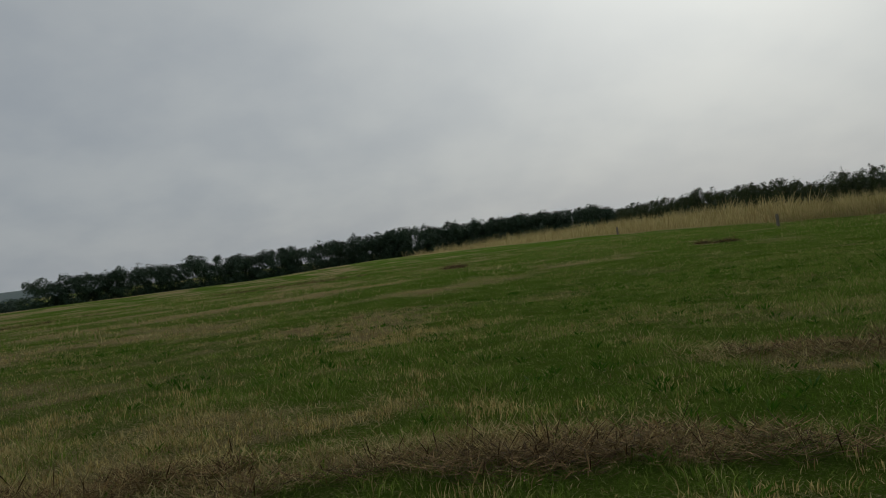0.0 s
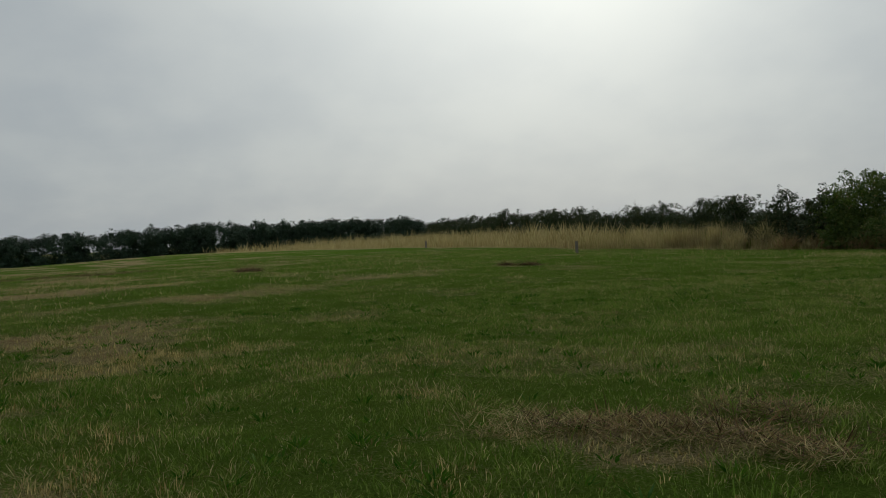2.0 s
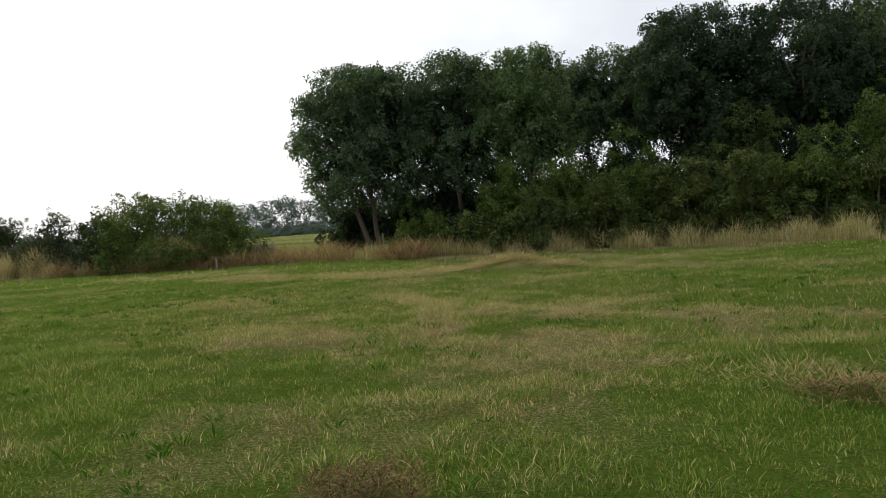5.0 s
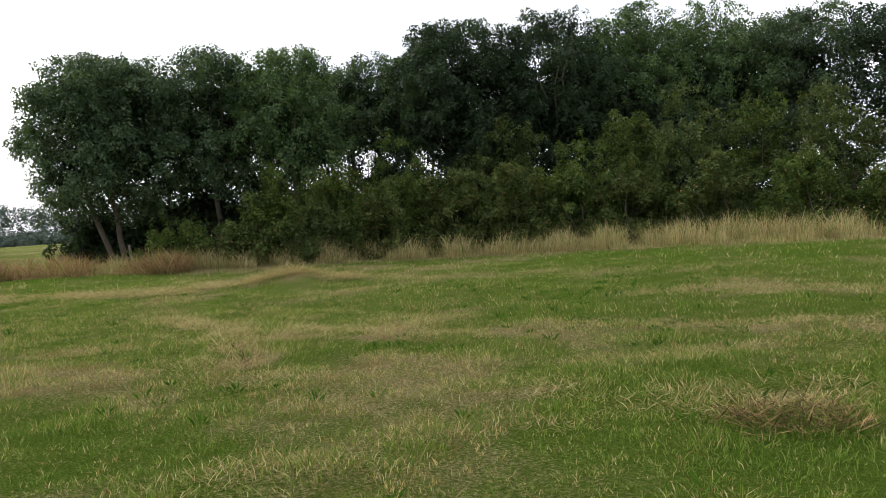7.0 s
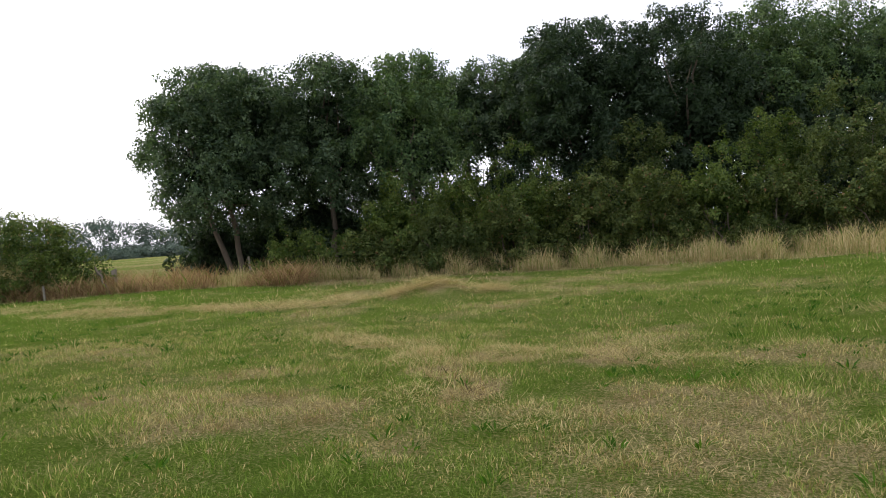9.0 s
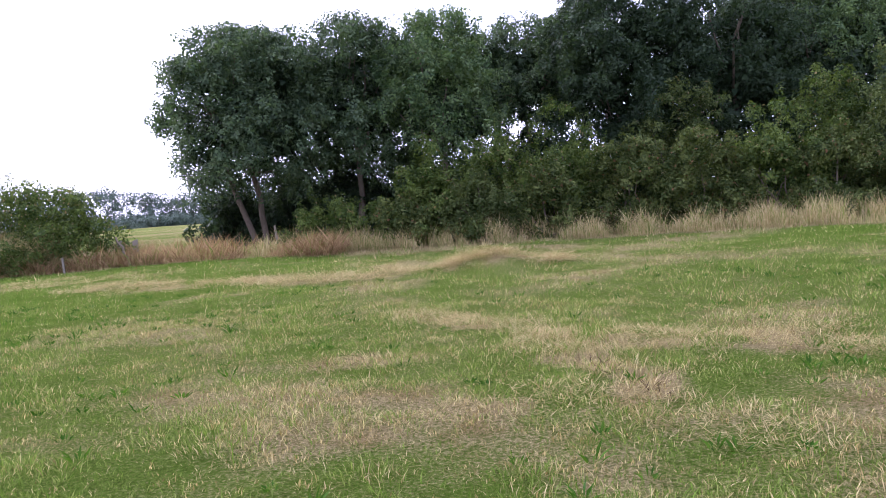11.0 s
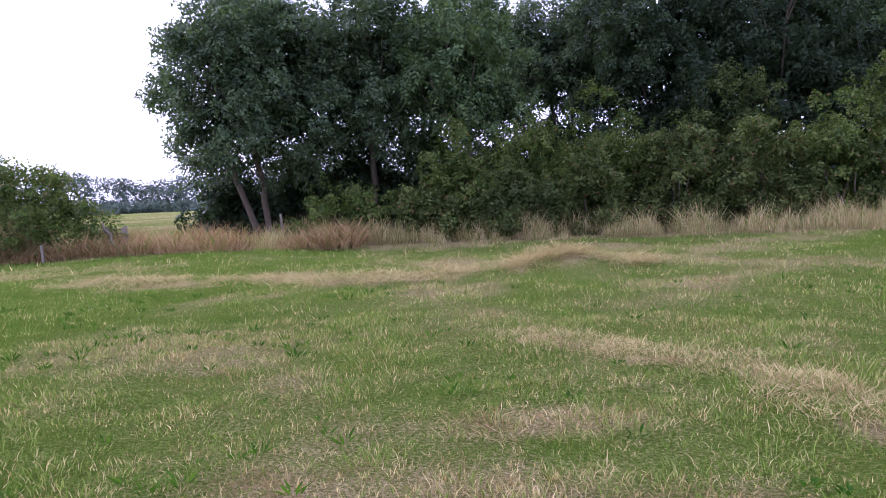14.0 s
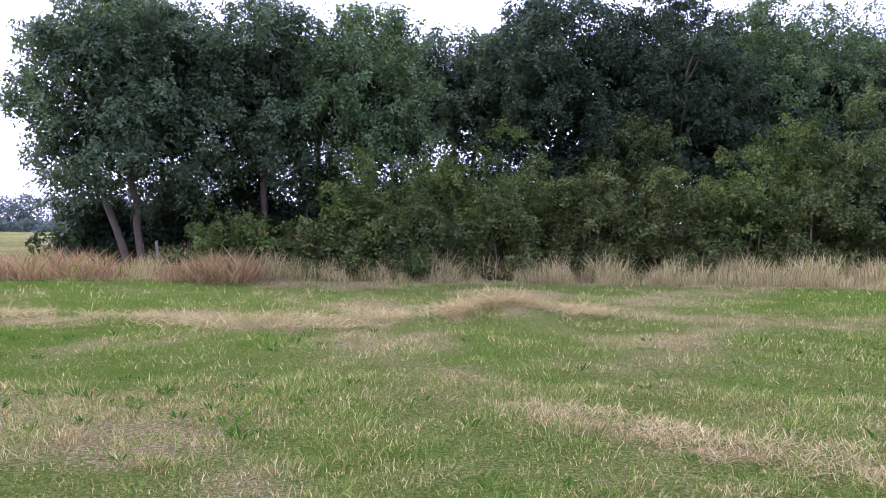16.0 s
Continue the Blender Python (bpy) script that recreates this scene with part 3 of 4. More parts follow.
def tree(x, y, tall, wide, crown_from, mat, label, boughs=110, leaves=330, size=0.145, stems=1, lean=0.0, bough=1.0, trunk_r=0.17, name="tree", inner=True):
    """A field tree: forked trunk, limbs to the boughs, crown of leaves."""
    z = float(height(x, y))
    root = thing(name, x, y, z, label, "tree", "row of trees")
    ch = tall - crown_from
    # crown outline: widest a little under the middle, domed on top
    t = rng.random(boughs) ** 0.8
    env = np.sqrt(np.clip(1 - np.abs((t - 0.42) / np.where(t > 0.42, 0.62, 0.58)) ** np.where(t > 0.42, 2.0, 2.4), 0.02, 1))
    out = np.where(rng.random(boughs) < 0.72, 0.74 + 0.27 * rng.random(boughs), 0.75 * np.sqrt(rng.random(boughs)))
    ang = rng.random(boughs) * 2 * np.pi
    rim = (wide / 2 - bough * 0.45) * env * out
    c = np.stack([rim * np.cos(ang), rim * np.sin(ang), crown_from + 0.4 + t * (ch - bough * 0.8 - 0.1)], 1)
    rad = bough * (0.6 + 0.45 * rng.random(boughs))
    if inner:
        cc, cr = clumps(c, rad, 8, 0.34)
        v, f = leaf_cloud(cc, cr, leaves / 8, size, 0.4, 0.75, 7, 2.0)
    else:
        v, f = leaf_cloud(c, rad, leaves, size)
    part("crown", mesh_from("crown", v, f, mat), root)
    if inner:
        # leaves deep in the crown, the shade there put into their dark colour
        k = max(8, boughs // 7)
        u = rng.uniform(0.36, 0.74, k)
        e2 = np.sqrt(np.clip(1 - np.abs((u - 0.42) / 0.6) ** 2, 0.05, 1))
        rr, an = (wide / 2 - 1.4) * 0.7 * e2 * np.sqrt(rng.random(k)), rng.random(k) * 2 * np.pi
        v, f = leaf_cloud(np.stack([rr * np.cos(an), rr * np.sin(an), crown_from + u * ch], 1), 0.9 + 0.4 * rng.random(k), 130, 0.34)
        part("inner_leaves", mesh_from("inner_leaves", v, f, CORE_SHADE), root, "inner leaves coloured dark for crown shade")
    fork = crown_from + ch * 0.22
    for k in range(stems):
        off = (k - (stems - 1) / 2)
        top = (off * 1.1 + lean, rng.normal() * 0.2, fork + rng.normal() * 0.2)
        v, f = limb((off * 0.35, 0, -0.15), top, trunk_r * (1.0 if stems == 1 else 0.8), trunk_r * 0.55, 0.06, 6, 9)
        part("trunk", mesh_from("trunk", v, f, BARK, smooth=True), root)
        for j in range(7 // stems + 1):
            e = c[rng.integers(len(c))]
            v, f = limb(top, e, trunk_r * 0.42, 0.025, 0.18, 6, 6)
            part("limb", mesh_from("limb", v, f, BARK, smooth=True), root)
    return root


def shrub(x, y, tall, wide, deep, mat, label, boughs=34, leaves=250, size=0.125, bough=0.6, turn=0.0, name="shrub", group="shrubs under the trees", wands=0, low=0.05, category="shrub", full=0.45):
    """A dense shrub down to the ground with a ragged top."""
    z = float(height(x, y))
    root = thing(name, x, y, z, label, category, group, turn)
    q = rng.normal(size=(boughs, 3))
    q /= np.linalg.norm(q, axis=1)[:, None]
    q[:, 2] = np.abs(q[:, 2])
    q[:, :2] *= (1.25 - 0.25 * q[:, 2:] ** 2)
    q *= (full + (1 - full) * rng.random(boughs) ** 0.5)[:, None]
    c = q * np.array([wide / 2 - bough * 0.4, deep / 2 - bough * 0.4, tall - bough * 0.75])
    c[:, 2] += bough * 0.35 + low
    rad = bough * (0.6 + 0.7 * rng.random(boughs))
    cc, cr = clumps(c, rad, 6, bough * 0.42)
    v, f = leaf_cloud(cc, cr, leaves / 6, size, 0.12, 0.8, 6, 1.8)
    if wands:
        # upright shoots that stand out over the top
        e = c[np.argsort(-c[:, 2])[: max(4, boughs // 2)]]
        k = rng.integers(len(e), size=wands)
        tops = e[k] + rng.normal(size=(wands, 3)) * np.array([0.35, 0.35, 0.1]) * bough * 1.6 + np.array([0, 0, bough * 0.8])
        cc, rr = [], []
        for p0 in tops:
            for j in range(3):
                cc.append(p0 + np.array([0, 0, 0.16 * j]) + rng.normal(size=3) * 0.03)
                rr.append(0.10 - 0.02 * j)
        v2, f2 = leaf_cloud(np.array(cc), np.array(rr), 12, size * 0.7, row=6, reach=2.0)
        v, f = np.concatenate([v, v2]), np.concatenate([f, f2 + len(v)])
    part("foliage", mesh_from("foliage", v, f, mat), root)
    for k in range(4):
        e = c[rng.integers(len(c))]
        v, f = limb((rng.normal() * 0.15, rng.normal() * 0.15, -0.1), e, 0.05, 0.015, 0.08, 5, 6)
        part("stem", mesh_from("stem", v, f, BARK, smooth=True), root)
    return root


A = "tall ash tree with a dense dark green crown"
tree(-13.5, 33.0, 8.9, 7.7, 1.8, ASH, "broad ash tree with twin leaning trunks at the row's end", 215, 330, stems=2, lean=-0.8)
tree(-9.6, 34.4, 9.2, 6.2, 1.8, ASH, A, 115)
tree(-5.9, 33.6, 8.95, 5.2, 2.0, ASH_LIGHT, "slender ash tree with lighter green drooping leaves", 100)
tree(-7.9, 38.0, 9.1, 4.6, 4.6, ASH, A, 60)
tree(-2.6, 37.6, 9.4, 5.4, 4.0, ASH, A, 75, stems=3, trunk_r=0.12)
tree(-0.4, 39.5, 9.5, 4.4, 4.4, ASH, A, 45, stems=2, trunk_r=0.12)
tree(-4.6, 39.0, 9.0, 4.4, 4.6, ASH, A, 45, stems=2, trunk_r=0.12)
tree(1.5, 36.2, 10.55, 7.6, 2.0, OAK, "large dark green field maple with a full crown", 160, 320)
tree(5.9, 36.4, 10.5, 7.4, 2.0, OAK, "large dark green field maple with a full crown", 150, 320)
tree(10.2, 37.8, 10.8, 6.2, 2.2, ASH_LIGHT, "tall ash tree with a lighter green crown", 100, 290)
tree(8.2, 40.0, 10.1, 6.0, 4.0, ASH, A, 80, 200, 0.18)
tree(12.4, 41.5, 10.5, 6.4, 4.0, ASH, A, 80, 200, 0.18)
tree(17.0, 41.5, 10.6, 6.4, 4.0, ASH, A, 80, 200, 0.18)
tree(14.4, 38.8, 11.1, 6.6, 2.2, ASH_LIGHT, "tall ash tree with a lighter green crown", 100, 290)
tree(18.6, 38.4, 10.9, 6.8, 2.2, ASH, A, 90, 270)
tree(22.4, 36.0, 10.7, 6.6, 2.0, OAK, "tall dark green field maple beside the ash trees", 90, 200, 0.18)
tree(27.0, 34.8, 10.9, 7.0, 2.0, ASH, A, 80, 170, 0.2)
tree(32.0, 32.3, 11.2, 7.0, 2.0, OAK, "tall dark green field maple beside the ash trees", 80, 170, 0.2)

# low growth under the crowns, its shade given by the dark leaf colour
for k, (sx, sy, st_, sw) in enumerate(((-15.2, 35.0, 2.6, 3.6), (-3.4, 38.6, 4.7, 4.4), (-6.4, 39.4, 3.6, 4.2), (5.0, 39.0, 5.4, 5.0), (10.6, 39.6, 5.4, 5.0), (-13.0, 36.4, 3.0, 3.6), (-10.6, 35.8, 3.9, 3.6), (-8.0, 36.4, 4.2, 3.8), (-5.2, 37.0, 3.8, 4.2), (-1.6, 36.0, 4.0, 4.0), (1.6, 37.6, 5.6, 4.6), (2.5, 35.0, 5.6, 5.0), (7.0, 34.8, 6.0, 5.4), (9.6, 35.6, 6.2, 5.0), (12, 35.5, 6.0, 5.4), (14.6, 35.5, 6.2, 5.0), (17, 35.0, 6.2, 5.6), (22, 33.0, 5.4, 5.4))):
    shrub(sx, sy, st_, sw, 2.6, OAK, "undergrowth coloured dark for the shade between the trunks", 42, 170, 0.22, 0.8, group="undergrowth", name="undergrowth_shrub")

L1 = "green shrub with ragged shoots at the foot of the trees"
L2 = "dense bramble thicket with pale leaf tips"
L3 = "grey-green sallow shrub with upright shoots"
for sx, sy, st_, sw, sd, mt, lb, nm in (
        (-9.3, 30.0, 1.9, 4.6, 2.0, SHRUB, "low green blackthorn shrub beside the tall grass", "shrub"),
        (-6.2, 30.2, 3.4, 2.8, 2.4, SHRUB, L1, "shrub"), (-7.0, 29.3, 1.7, 2.2, 1.6, BRAMBLE, L2, "bramble"),
        (-3.7, 30.6, 3.8, 3.0, 2.6, SHRUB, L1, "shrub"), (-4.4, 29.2, 2.2, 2.6, 1.8, WILLOW, L3, "sallow_shrub"),
        (-1.3, 31.2, 4.9, 3.2, 2.8, SHRUB, "tall green shrub with a pale leafy top", "shrub"), (-2.0, 29.6, 2.8, 2.8, 2.0, BRAMBLE, L2, "bramble"),
        (0.9, 30.0, 3.4, 3.2, 2.4, BRAMBLE, L2, "bramble"), (3.3, 32.8, 5.9, 3.4, 2.8, WILLOW, L3, "sallow_shrub"),
        (3.2, 29.4, 3.3, 3.2, 2.2, BRAMBLE, L2, "bramble"), (5.6, 29.6, 4.1, 3.0, 2.4, SHRUB, L1, "shrub"),
        (7.9, 31.0, 5.4, 3.4, 2.8, SHRUB, "tall green shrub with a pale leafy top", "shrub"), (7.2, 28.6, 3.0, 3.2, 2.0, BRAMBLE, L2, "bramble"),
        (10.2, 29.8, 5.8, 4.0, 3.0, WILLOW, "rounded sallow shrub with olive-green leaves", "sallow_shrub"), (10.4, 27.6, 3.0, 3.4, 2.0, BRAMBLE, L2, "bramble"),
        (13.0, 30.4, 5.6, 3.6, 2.8, SHRUB, L1, "shrub"), (15.2, 29.2, 5.9, 4.0, 3.0, WILLOW, "rounded sallow shrub with olive-green leaves", "sallow_shrub"),
        (13.2, 26.6, 2.7, 3.6, 2.0, SHRUB, L1, "shrub"), (16.6, 26.2, 3.0, 3.8, 2.2, SHRUB, L1, "shrub"),
        (19.0, 28.0, 5.4, 4.2, 3.0, SHRUB, L1, "shrub"), (20.0, 24.6, 2.8, 3.8, 2.2, BRAMBLE, L2, "bramble"),
        (23.6, 27.0, 5.6, 4.6, 3.0, WILLOW, "rounded sallow shrub with olive-green leaves", "sallow_shrub"), (24.0, 22.8, 2.8, 4.0, 2.2, SHRUB, L1, "shrub"),
        (28.5, 25.0, 5.6, 5.0, 3.0, SHRUB, L1, "shrub")):
    big_one = st_ > 3.2
    shrub(sx, sy, st_, sw, sd, mt, lb, 40 if big_one else 26, 300, 0.125, 0.62 if big_one else 0.48, 0, nm, wands=26 if nm != "bramble" else 8)

# the rounded bush beside the gap and the hedge beyond it
shrub(-22.8, 29.6, 3.7, 8.8, 3.8, SHRUB, "broad rounded green bush beside the gap in the hedge", 150, 280, 0.12, 0.78, 0, "bush", "", 7, category="bush", full=0.5)
shrub(-26.2, 29.8, 2.3, 3.8, 2.6, SHRUB, "low green bush joined to the hedge", 34, 280, 0.115, 0.5, 0, "bush", "", 16, category="bush")
hx = -27.0
while hx > -150:
    hy = 30.5 - 0.196 * (hx + 33) + rng.normal() * 0.3
    ht = 2.75 + 0.45 * rng.random() + 1.25 * float(step(-hx, 45, 100))
    if -36.5 < hx < -33.0:
        ht = 3.45
    if -32.5 < hx < -30.5:
        ht = 2.2
    if -30.5 < hx < -27.5:
        ht = 3.1
    if -66 < hx < -62:
        ht = 3.9
    near_one = hx > -70
    w = 3.4 if near_one else 5.4
    shrub(hx, hy, ht, w + 0.8, 2.2, THORN, "dark hawthorn of the field hedge with bare twigs on top", 52 if near_one else 44, 160 if near_one else 84, 0.14 if near_one else 0.24, 0.7,
          0, "hedge_hawthorn", "field hedge", 4 if near_one else 0, category="hedge", full=0.3)
    hx -= w * 0.7


# ---- fence posts and stakes ----
def post(x, y, tall, r, label, name="fence_post", square=True):
    z = float(height(x, y))
    bm = bmesh.new()
    if square:
        bmesh.ops.create_cube(bm, size=1.0)
        bmesh.ops.scale(bm, vec=(r * 2, r * 2, tall + 0.3), verts=bm.verts)
    else:
        bmesh.ops.create_cone(bm, cap_ends=True, segments=10, radius1=r, radius2=r * 0.85, depth=tall + 0.3)
    bmesh.ops.translate(bm, vec=(0, 0, tall / 2 - 0.15), verts=bm.verts)
    bmesh.ops.bevel(bm, geom=bm.edges[:], offset=r * 0.18, segments=2, affect="EDGES")
    for v in bm.verts:
        if v.co.z > tall - 0.1:
            v.co.z += v.co.x * 0.35
    me = bpy.data.meshes.new(name)
    bm.to_mesh(me)
    bm.free()
    me.materials.append(WEATHERED)
    ob = new(name, me)
    ob.matrix_world = pose(x, y, z, rng.normal() * 2, -2 + rng.normal() * 2, rng.random() * 30)
    return tagged(ob, label, "fence post", "fence posts")


post(-17.1, 29.5, 0.9, 0.09, "weathered square wooden gatepost in the hedge gap")
post(-17.9, 29.9, 0.9, 0.08, "weathered square wooden gatepost beside the bush")
post(-12.3, 31.2, 1.0, 0.055, "grey round fence post among tall grass", square=False)
post(-19.0, 27.9, 0.55, 0.035, "small pale stake before the bush", "marker_stake")
post(-37.6, 21.2, 0.75, 0.07, "short dark stake at the field edge", "marker_stake")
post(-83.4, 28.3, 0.9, 0.09, "short dark stake at the field edge", "marker_stake")


# a broken branch that leans out of the bush
v, f = limb((-17.6, 29.0, 1.05), (-16.7, 28.2, 0.05), 0.035, 0.06, 0.04, 6, 7)
tagged(new("fallen_branch", mesh_from("fallen_branch", v, f, BARK, smooth=True)), "bare broken branch leaning from the bush", "branch")

# dead brown growth where the tall grass is trodden near the gap
n = 34000
x = rng.uniform(-28, -9, n)
y = edge(x) - 0.3 + (2.6 + 6.0 * step(x, -20, -16) * (1 - step(x, -12, -9))) * rng.random(n) ** 1.3
y += rng.normal(size=n) * 0.25
lump = fractal(x, y, 1.1, 17, 3)
k = rng.random(n) < step(lump, 0.36, 0.58)
x, y, lump = x[k], y[k], lump[k]
n = len(x)
tall = (0.16 + 0.55 * rng.random(n)) * (0.25 + 1.5 * step(lump, 0.4, 0.75))
v, f, a = blades(x, y, height(x, y) - 0.02, tall, 0.016 + 0.018 * rng.random(n), 0.45 + 0.5 * rng.random(n), np.where(rng.random(n) < 0.9, 1.0, 0.1), 0.6, 2)
tagged(new("dead_growth", mesh_from("dead_growth", v, f, BROWN, {"dry": a})), "low reddish-brown dead growth by the hedge gap", "dead plants", kind="stuff")


# low broad-leaved weeds among the grass
n = 2600
cx, cy = rng.uniform(-14, 6, n), rng.uniform(-12, 18, n)
k = seen_side(cx, cy) & (rng.random(n) < step(fractal(cx, cy, 2.2, 301, 2), 0.45, 0.7) + 0.12)
cx, cy = cx[k], cy[k]
j = np.repeat(np.arange(len(cx)), 9)
m = len(j)
way = np.arange(m) * 2.4 + rng.random(m)
r0 = 0.02 + 0.03 * rng.random(m)
px, py = cx[j] + r0 * np.cos(way), cy[j] + r0 * np.sin(way)
v, f, a = blades(px, py, height(px, py) + 0.01, (0.05 + 0.085 * rng.random(len(cx)) ** 1.5)[j] * (0.7 + 0.5 * rng.random(m)), 0.016 + 0.012 * rng.random(m), 0.5 + 0.4 * rng.random(m), np.zeros(m), 0.6, 2, way)
tagged(new("meadow_weeds", mesh_from("meadow_weeds", v, f, WEED)), "low broad-leaved green weeds among the meadow grass", "weeds", kind="stuff")


# ---- far woodland, beyond the brow of the field ----
def woodland(name, line, tall, deep, mat, label, per=140, size=0.9, bough=2.6):
    cs, rs = [], []
    pts = np.array(line, float)
    seg = np.hypot(*np.diff(pts[:, :2], axis=0).T)
    at = np.concatenate([[0], np.cumsum(seg)])
    q = 0.0
    while q < at[-1]:
        x, y, t = (np.interp(q, at, pts[:, k]) for k in range(3))
        h = t * (0.92 + 0.13 * rng.random())
        for row in range(2):
            bx, by = x + rng.normal() * 1.5 - row * deep * 0.8, y + rng.normal() * 1.5 + row * deep * 0.3
            z0 = float(height(bx, by))
            for k in range(13):
                u = rng.random() * 0.35 if k < 4 else rng.random() ** 0.7
                reach = bough * (1.1 - 0.7 * u * u)
                cs.append((bx + rng.normal() * reach, by + rng.normal() * reach, z0 + 0.3 + (h - bough * 0.6) * u))
                rs.append(bough * (0.45 + 0.3 * rng.random()))
        q += bough * 0.8
    v, f = leaf_cloud(np.array(cs), np.array(rs), per, size, 0.1, 0.8)
    tagged(new(name, mesh_from(name, v, f, mat)), label, "woodland", kind="stuff")


woodland("woodland", ((-197, -80, 9.2), (-205, -60, 10.0), (-205, -30, 10.2), (-195, 5, 8.4), (-178, 33, 7.0), (-150, 55, 5.6)), 12, 6, FAR_LEAF, "dense dark green broadleaf wood beyond the field", 110, 0.46, 2.3)
woodland("distant_trees", ((-150, 190, 9.0), (-118, 215, 12.5), (-104, 222, 9.5), (-88, 226, 11.0), (-44, 234, 8.0), (0, 234, 8.0), (44, 219, 8.0)), 7, 6, HAZE_LEAF, "haze-tinted distant trees beyond the hedge gap", 32, 0.75, 3.2)
woodland("distant_hedge", ((-125, 150, 2.7), (-100, 165, 2.5), (-75, 172, 2.8), (-50, 178, 2.5), (-25, 180, 2.6)), 3, 3, HAZE_LEAF, "low haze-tinted hedge beyond the rough meadow", 24, 0.45, 1.5)


# ---- the holiday park and houses below the brow ----
def box(bm, x, y, z, sx, sy, sz, bevel=0.0):
    g = bmesh.ops.create_cube(bm, size=1.0)["verts"]
    bmesh.ops.scale(bm, vec=(sx, sy, sz), verts=g)
    bmesh.ops.translate(bm, vec=(x, y, z), verts=g)
    return g


def bm_part(name, mat, parent, *boxes, label=""):
    bm = bmesh.new()
    for b0 in boxes:
        box(bm, *b0)
    me = bpy.data.meshes.new(name)
    bm.to_mesh(me)
    bm.free()
    me.materials.append(mat)
    return part(name, me, parent, label)


def gable(name, mat, parent, ln, dp, z0, rise, over=0.25):
    a, d = ln / 2 + over, dp / 2 + over
    v = np.array([(-a, -d, z0), (a, -d, z0), (a, d, z0), (-a, d, z0), (-a, 0, z0 + rise), (a, 0, z0 + rise)])
    me = bpy.data.meshes.new(name)
    me.from_pydata([tuple(p0) for p0 in v], [], [(0, 1, 5, 4), (2, 3, 4, 5), (1, 2, 5), (3, 0, 4), (3, 2, 1, 0)])
    me.materials.append(mat)
    return part(name, me, parent)


def from_bearing(deg, dist):
    return 4.3 - math.sin(radians(deg)) * dist, -4.4 + math.cos(radians(deg)) * dist


def caravan(deg, dist, ln, wall, label):
    x, y = from_bearing(deg, dist)
    root = thing("static_caravan", x, y, float(height(x, y)), label, "caravan", "caravans below the field", deg + 180 + rng.uniform(-35, 35))
    bm_part("body", wall, root, (0, 0, 1.55, ln, 3.0, 2.2))
    bm_part("skirt", ROOF, root, (0, 0, 0.22, ln - 0.3, 2.8, 0.46))
    gable("roof", ROOF, root, ln, 3.0, 2.66, 0.45)
    n = 2 if ln < 5 else 3
    for k in range(n):
        for side in (-1.51, 1.51):
            bm_part("window", GLASS, root, (-ln / 2 + (k + 0.5) * ln / n, side, 1.75, ln / n * 0.55, 0.06, 0.9))


C = "white static caravan with dark windows below the field"
for deg, dist, ln, wl in ((125.2, 228, 4.4, WHITE), (124.0, 222, 4.6, WHITE), (121.6, 226, 4.2, CREAM), (120.4, 220, 4.8, WHITE), (118.1, 232, 3.8, WHITE), (116.9, 238, 4.4, CREAM), (128.3, 225, 4.0, WHITE), (132.6, 220, 4, CREAM), (113.6, 240, 4.5, WHITE)):
    caravan(deg, dist, ln, wl, C if wl == WHITE else "cream static caravan with dark windows below the field")


def terrace(deg, dist, ln, label):
    x, y = from_bearing(deg, dist)
    root = thing("terraced_building", x, y, float(height(x, y)), label, "building", "", deg + 180)
    bm_part("wall", RENDERED, root, (0, 0, 1.45, ln, 6.0, 2.9))
    gable("roof", ROOF, root, ln, 6.0, 2.9, 0.9, 0.4)
    n = int(ln / 3)
    for k in range(n):
        cx = -ln / 2 + (k + 0.5) * ln / n
        for side in (-3.01, 3.01):
            bm_part("window", GLASS, root, (cx, side, 1.95, 1.6, 0.06, 1.0))
            bm_part("sill", WHITE, root, (cx, side * 1.015, 1.38, 1.8, 0.16, 0.1))


terrace(136.0, 235, 34, "long low terrace with grey roof and pale walls")
terrace(142.5, 230, 14, "low brick house with a grey roof")
terrace(126.6, 240, 8, "small house with a grey roof")


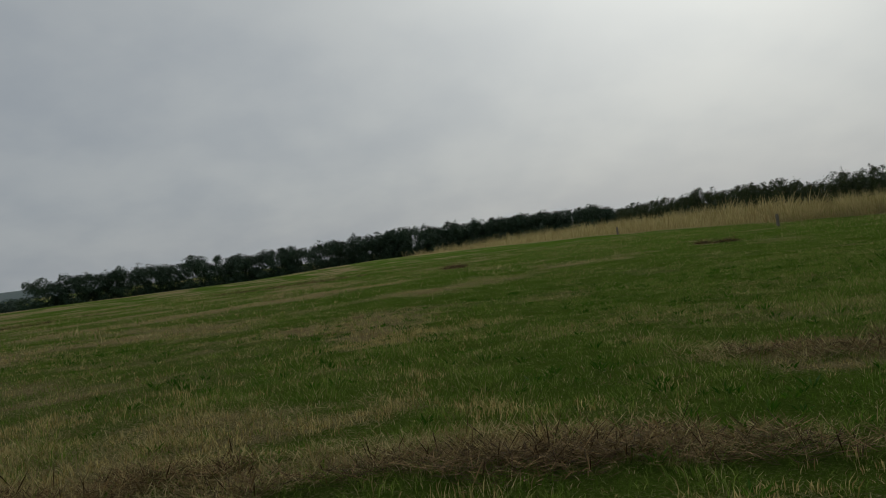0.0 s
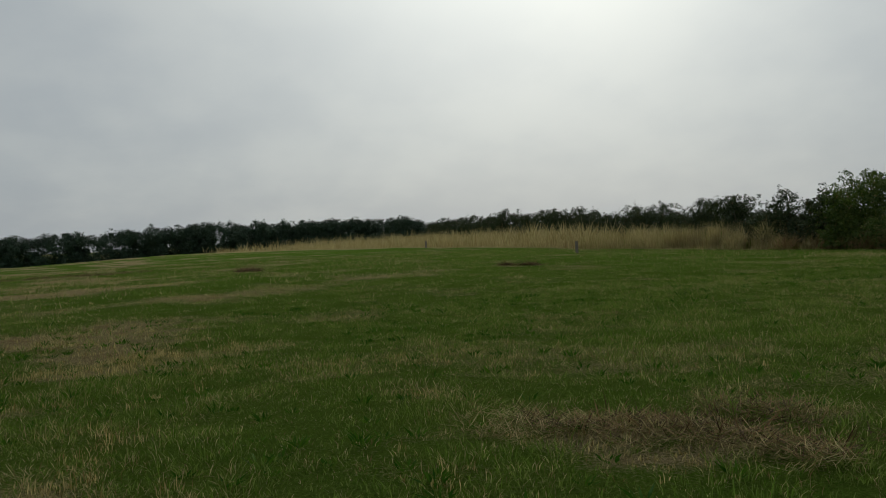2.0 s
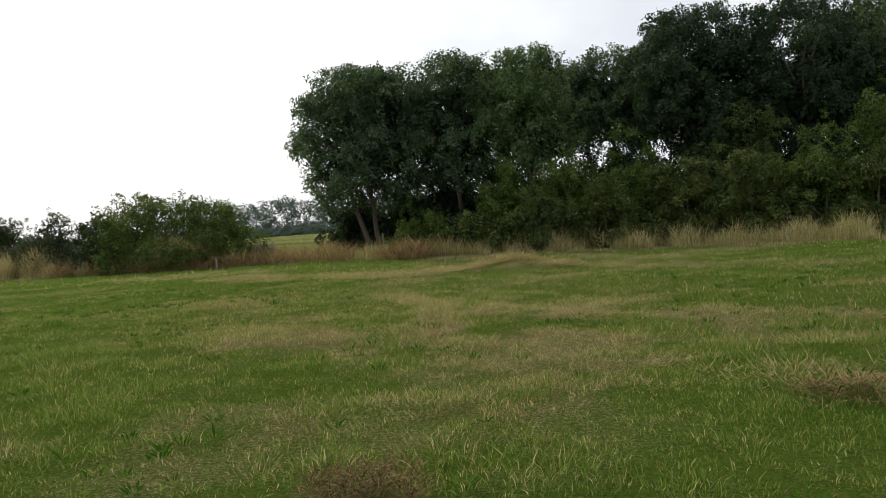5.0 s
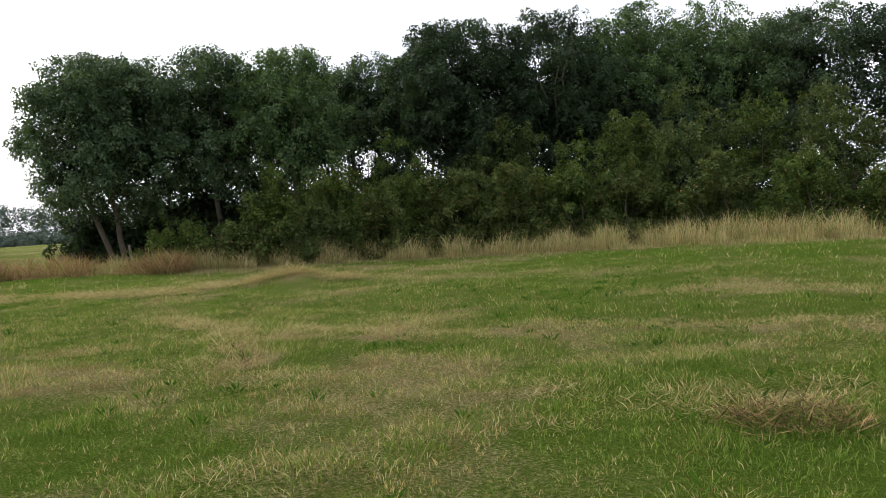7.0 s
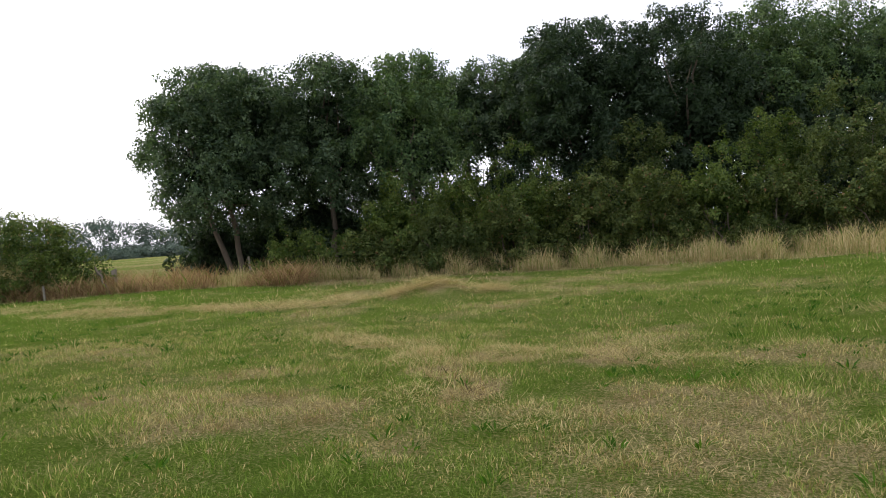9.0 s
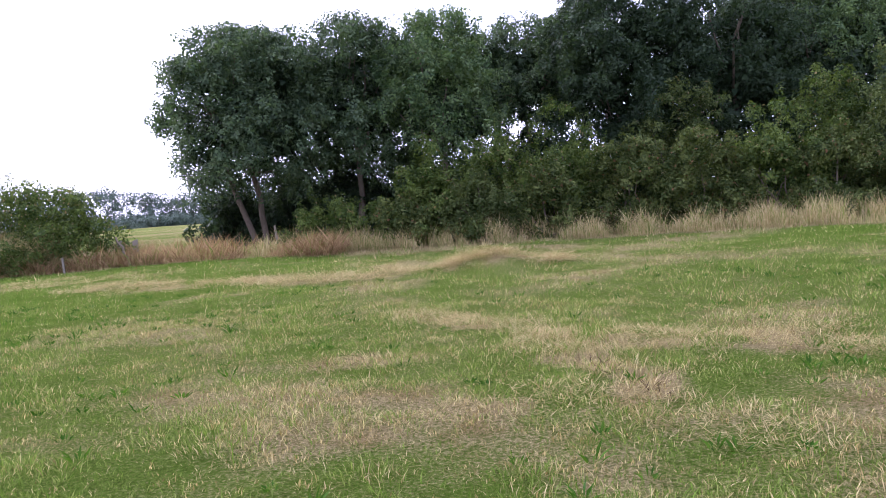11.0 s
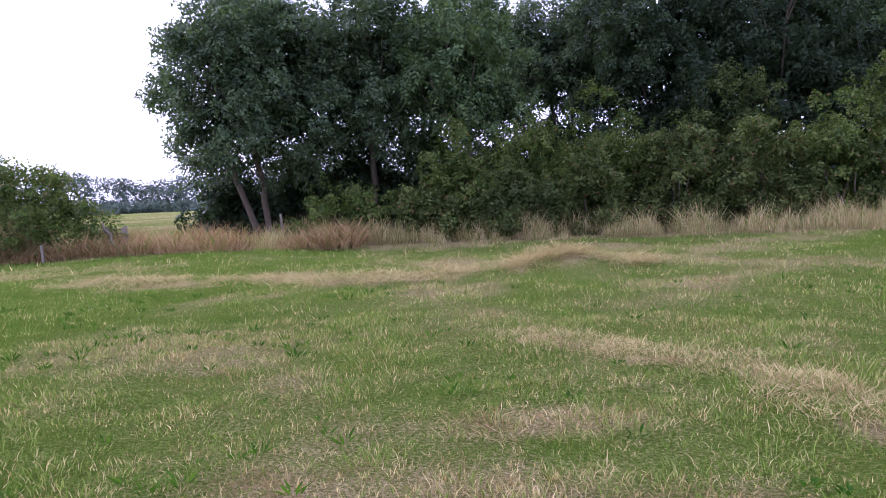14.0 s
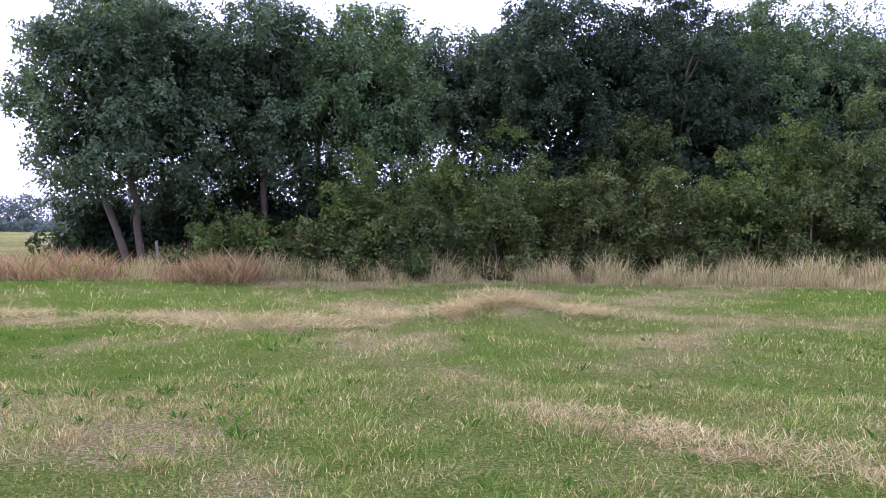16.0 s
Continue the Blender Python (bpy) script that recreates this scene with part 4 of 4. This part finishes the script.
def lamp_mast(deg, dist, tall):
    x, y = from_bearing(deg, dist)
    z = float(height(x, y))
    root = thing("lamp_mast", x, y, z, "thin grey steel lighting mast with a lamp head", "mast", "lighting masts")
    v, f = tube([(0, 0, 0), (0, 0, tall * 0.5), (0, 0, tall)], [0.14, 0.11, 0.07], 8)
    part("pole", mesh_from("pole", v, f, METAL, smooth=True), root)
    bm_part("lamp_head", METAL, root, (0, 0, tall + 0.08, 0.9, 0.35, 0.16))
    bm_part("cabinet", WHITE, root, (0.9, 0, 0.9, 1.1, 0.8, 1.8), label="white cabinet at the mast's foot")


for deg, dist in ((134.9, 225), (128.9, 230), (121.9, 235), (115.4, 240)):
    lamp_mast(deg, dist, 8.2)

for deg, dist, tall, wide in ((131.9, 250, 5.8, 5.0), (129.4, 262, 4.6, 9.0), (126.3, 270, 4.6, 7), (123.2, 275, 6.4, 10), (120.1, 275, 6.6, 10), (116.2, 280, 6.6, 9), (113.2, 285, 6.6, 7), (139.5, 240, 4.4, 8), (142.0, 240, 4.4, 8), (127.6, 258, 4.2, 6)):
    x, y = from_bearing(deg, dist)
    tree(x, y, tall + 2.0, wide, 0.8, FAR_LEAF, "round dark tree among the caravans", 34, 140, 0.5, 1, 0, 1.5, 0.3, name="park_tree", inner=False)

woodland("distant_trees", tuple((*from_bearing(d0, 300), h0) for d0, h0 in ((111, 5.2), (115, 5.0), (119, 4.6), (123, 5.0), (127, 4.4), (131, 4.6), (136, 3.8), (142, 4.0), (147, 4.0))), 5, 5, HAZE_LEAF, "haze-tinted line of trees beyond the caravans", 20, 0.8, 2.0)

# low hills and the mast on them
hv, hf = [], []
for k in range(60):
    deg = 100 + k * 1.1
    x, y = from_bearing(deg, 2300)
    top = -8 + 28 * math.exp(-((deg - 112) / 5.5) ** 2) + 4 * math.exp(-((deg - 122) / 5) ** 2) + 2 * math.exp(-((deg - 139) / 9) ** 2) + 2.5 * random.random()
    hv += [(x, y, -30), (x, y, top), (x * 1.15, y * 1.15, top * 0.9)]
for k in range(59):
    a = k * 3
    hf += [(a, a + 3, a + 4, a + 1), (a + 1, a + 4, a + 5, a + 2)]
hm = bpy.data.meshes.new("far_hills")
hm.from_pydata(hv, [], hf)
hm.materials.append(HAZE_HILL)
tagged(new("backdrop_hills", hm), "pale haze-tinted wooded hills on the horizon", "hills", kind="structure")
x, y = from_bearing(115.2, 2250)
tv, tf = tube([(x, y, -20), (x, y, 36)], [2.2, 1.8], 8)
tagged(new("water_tower", mesh_from("water_tower", tv, tf, HAZE_HILL)), "thin haze-tinted distant tower on the hill", "tower")
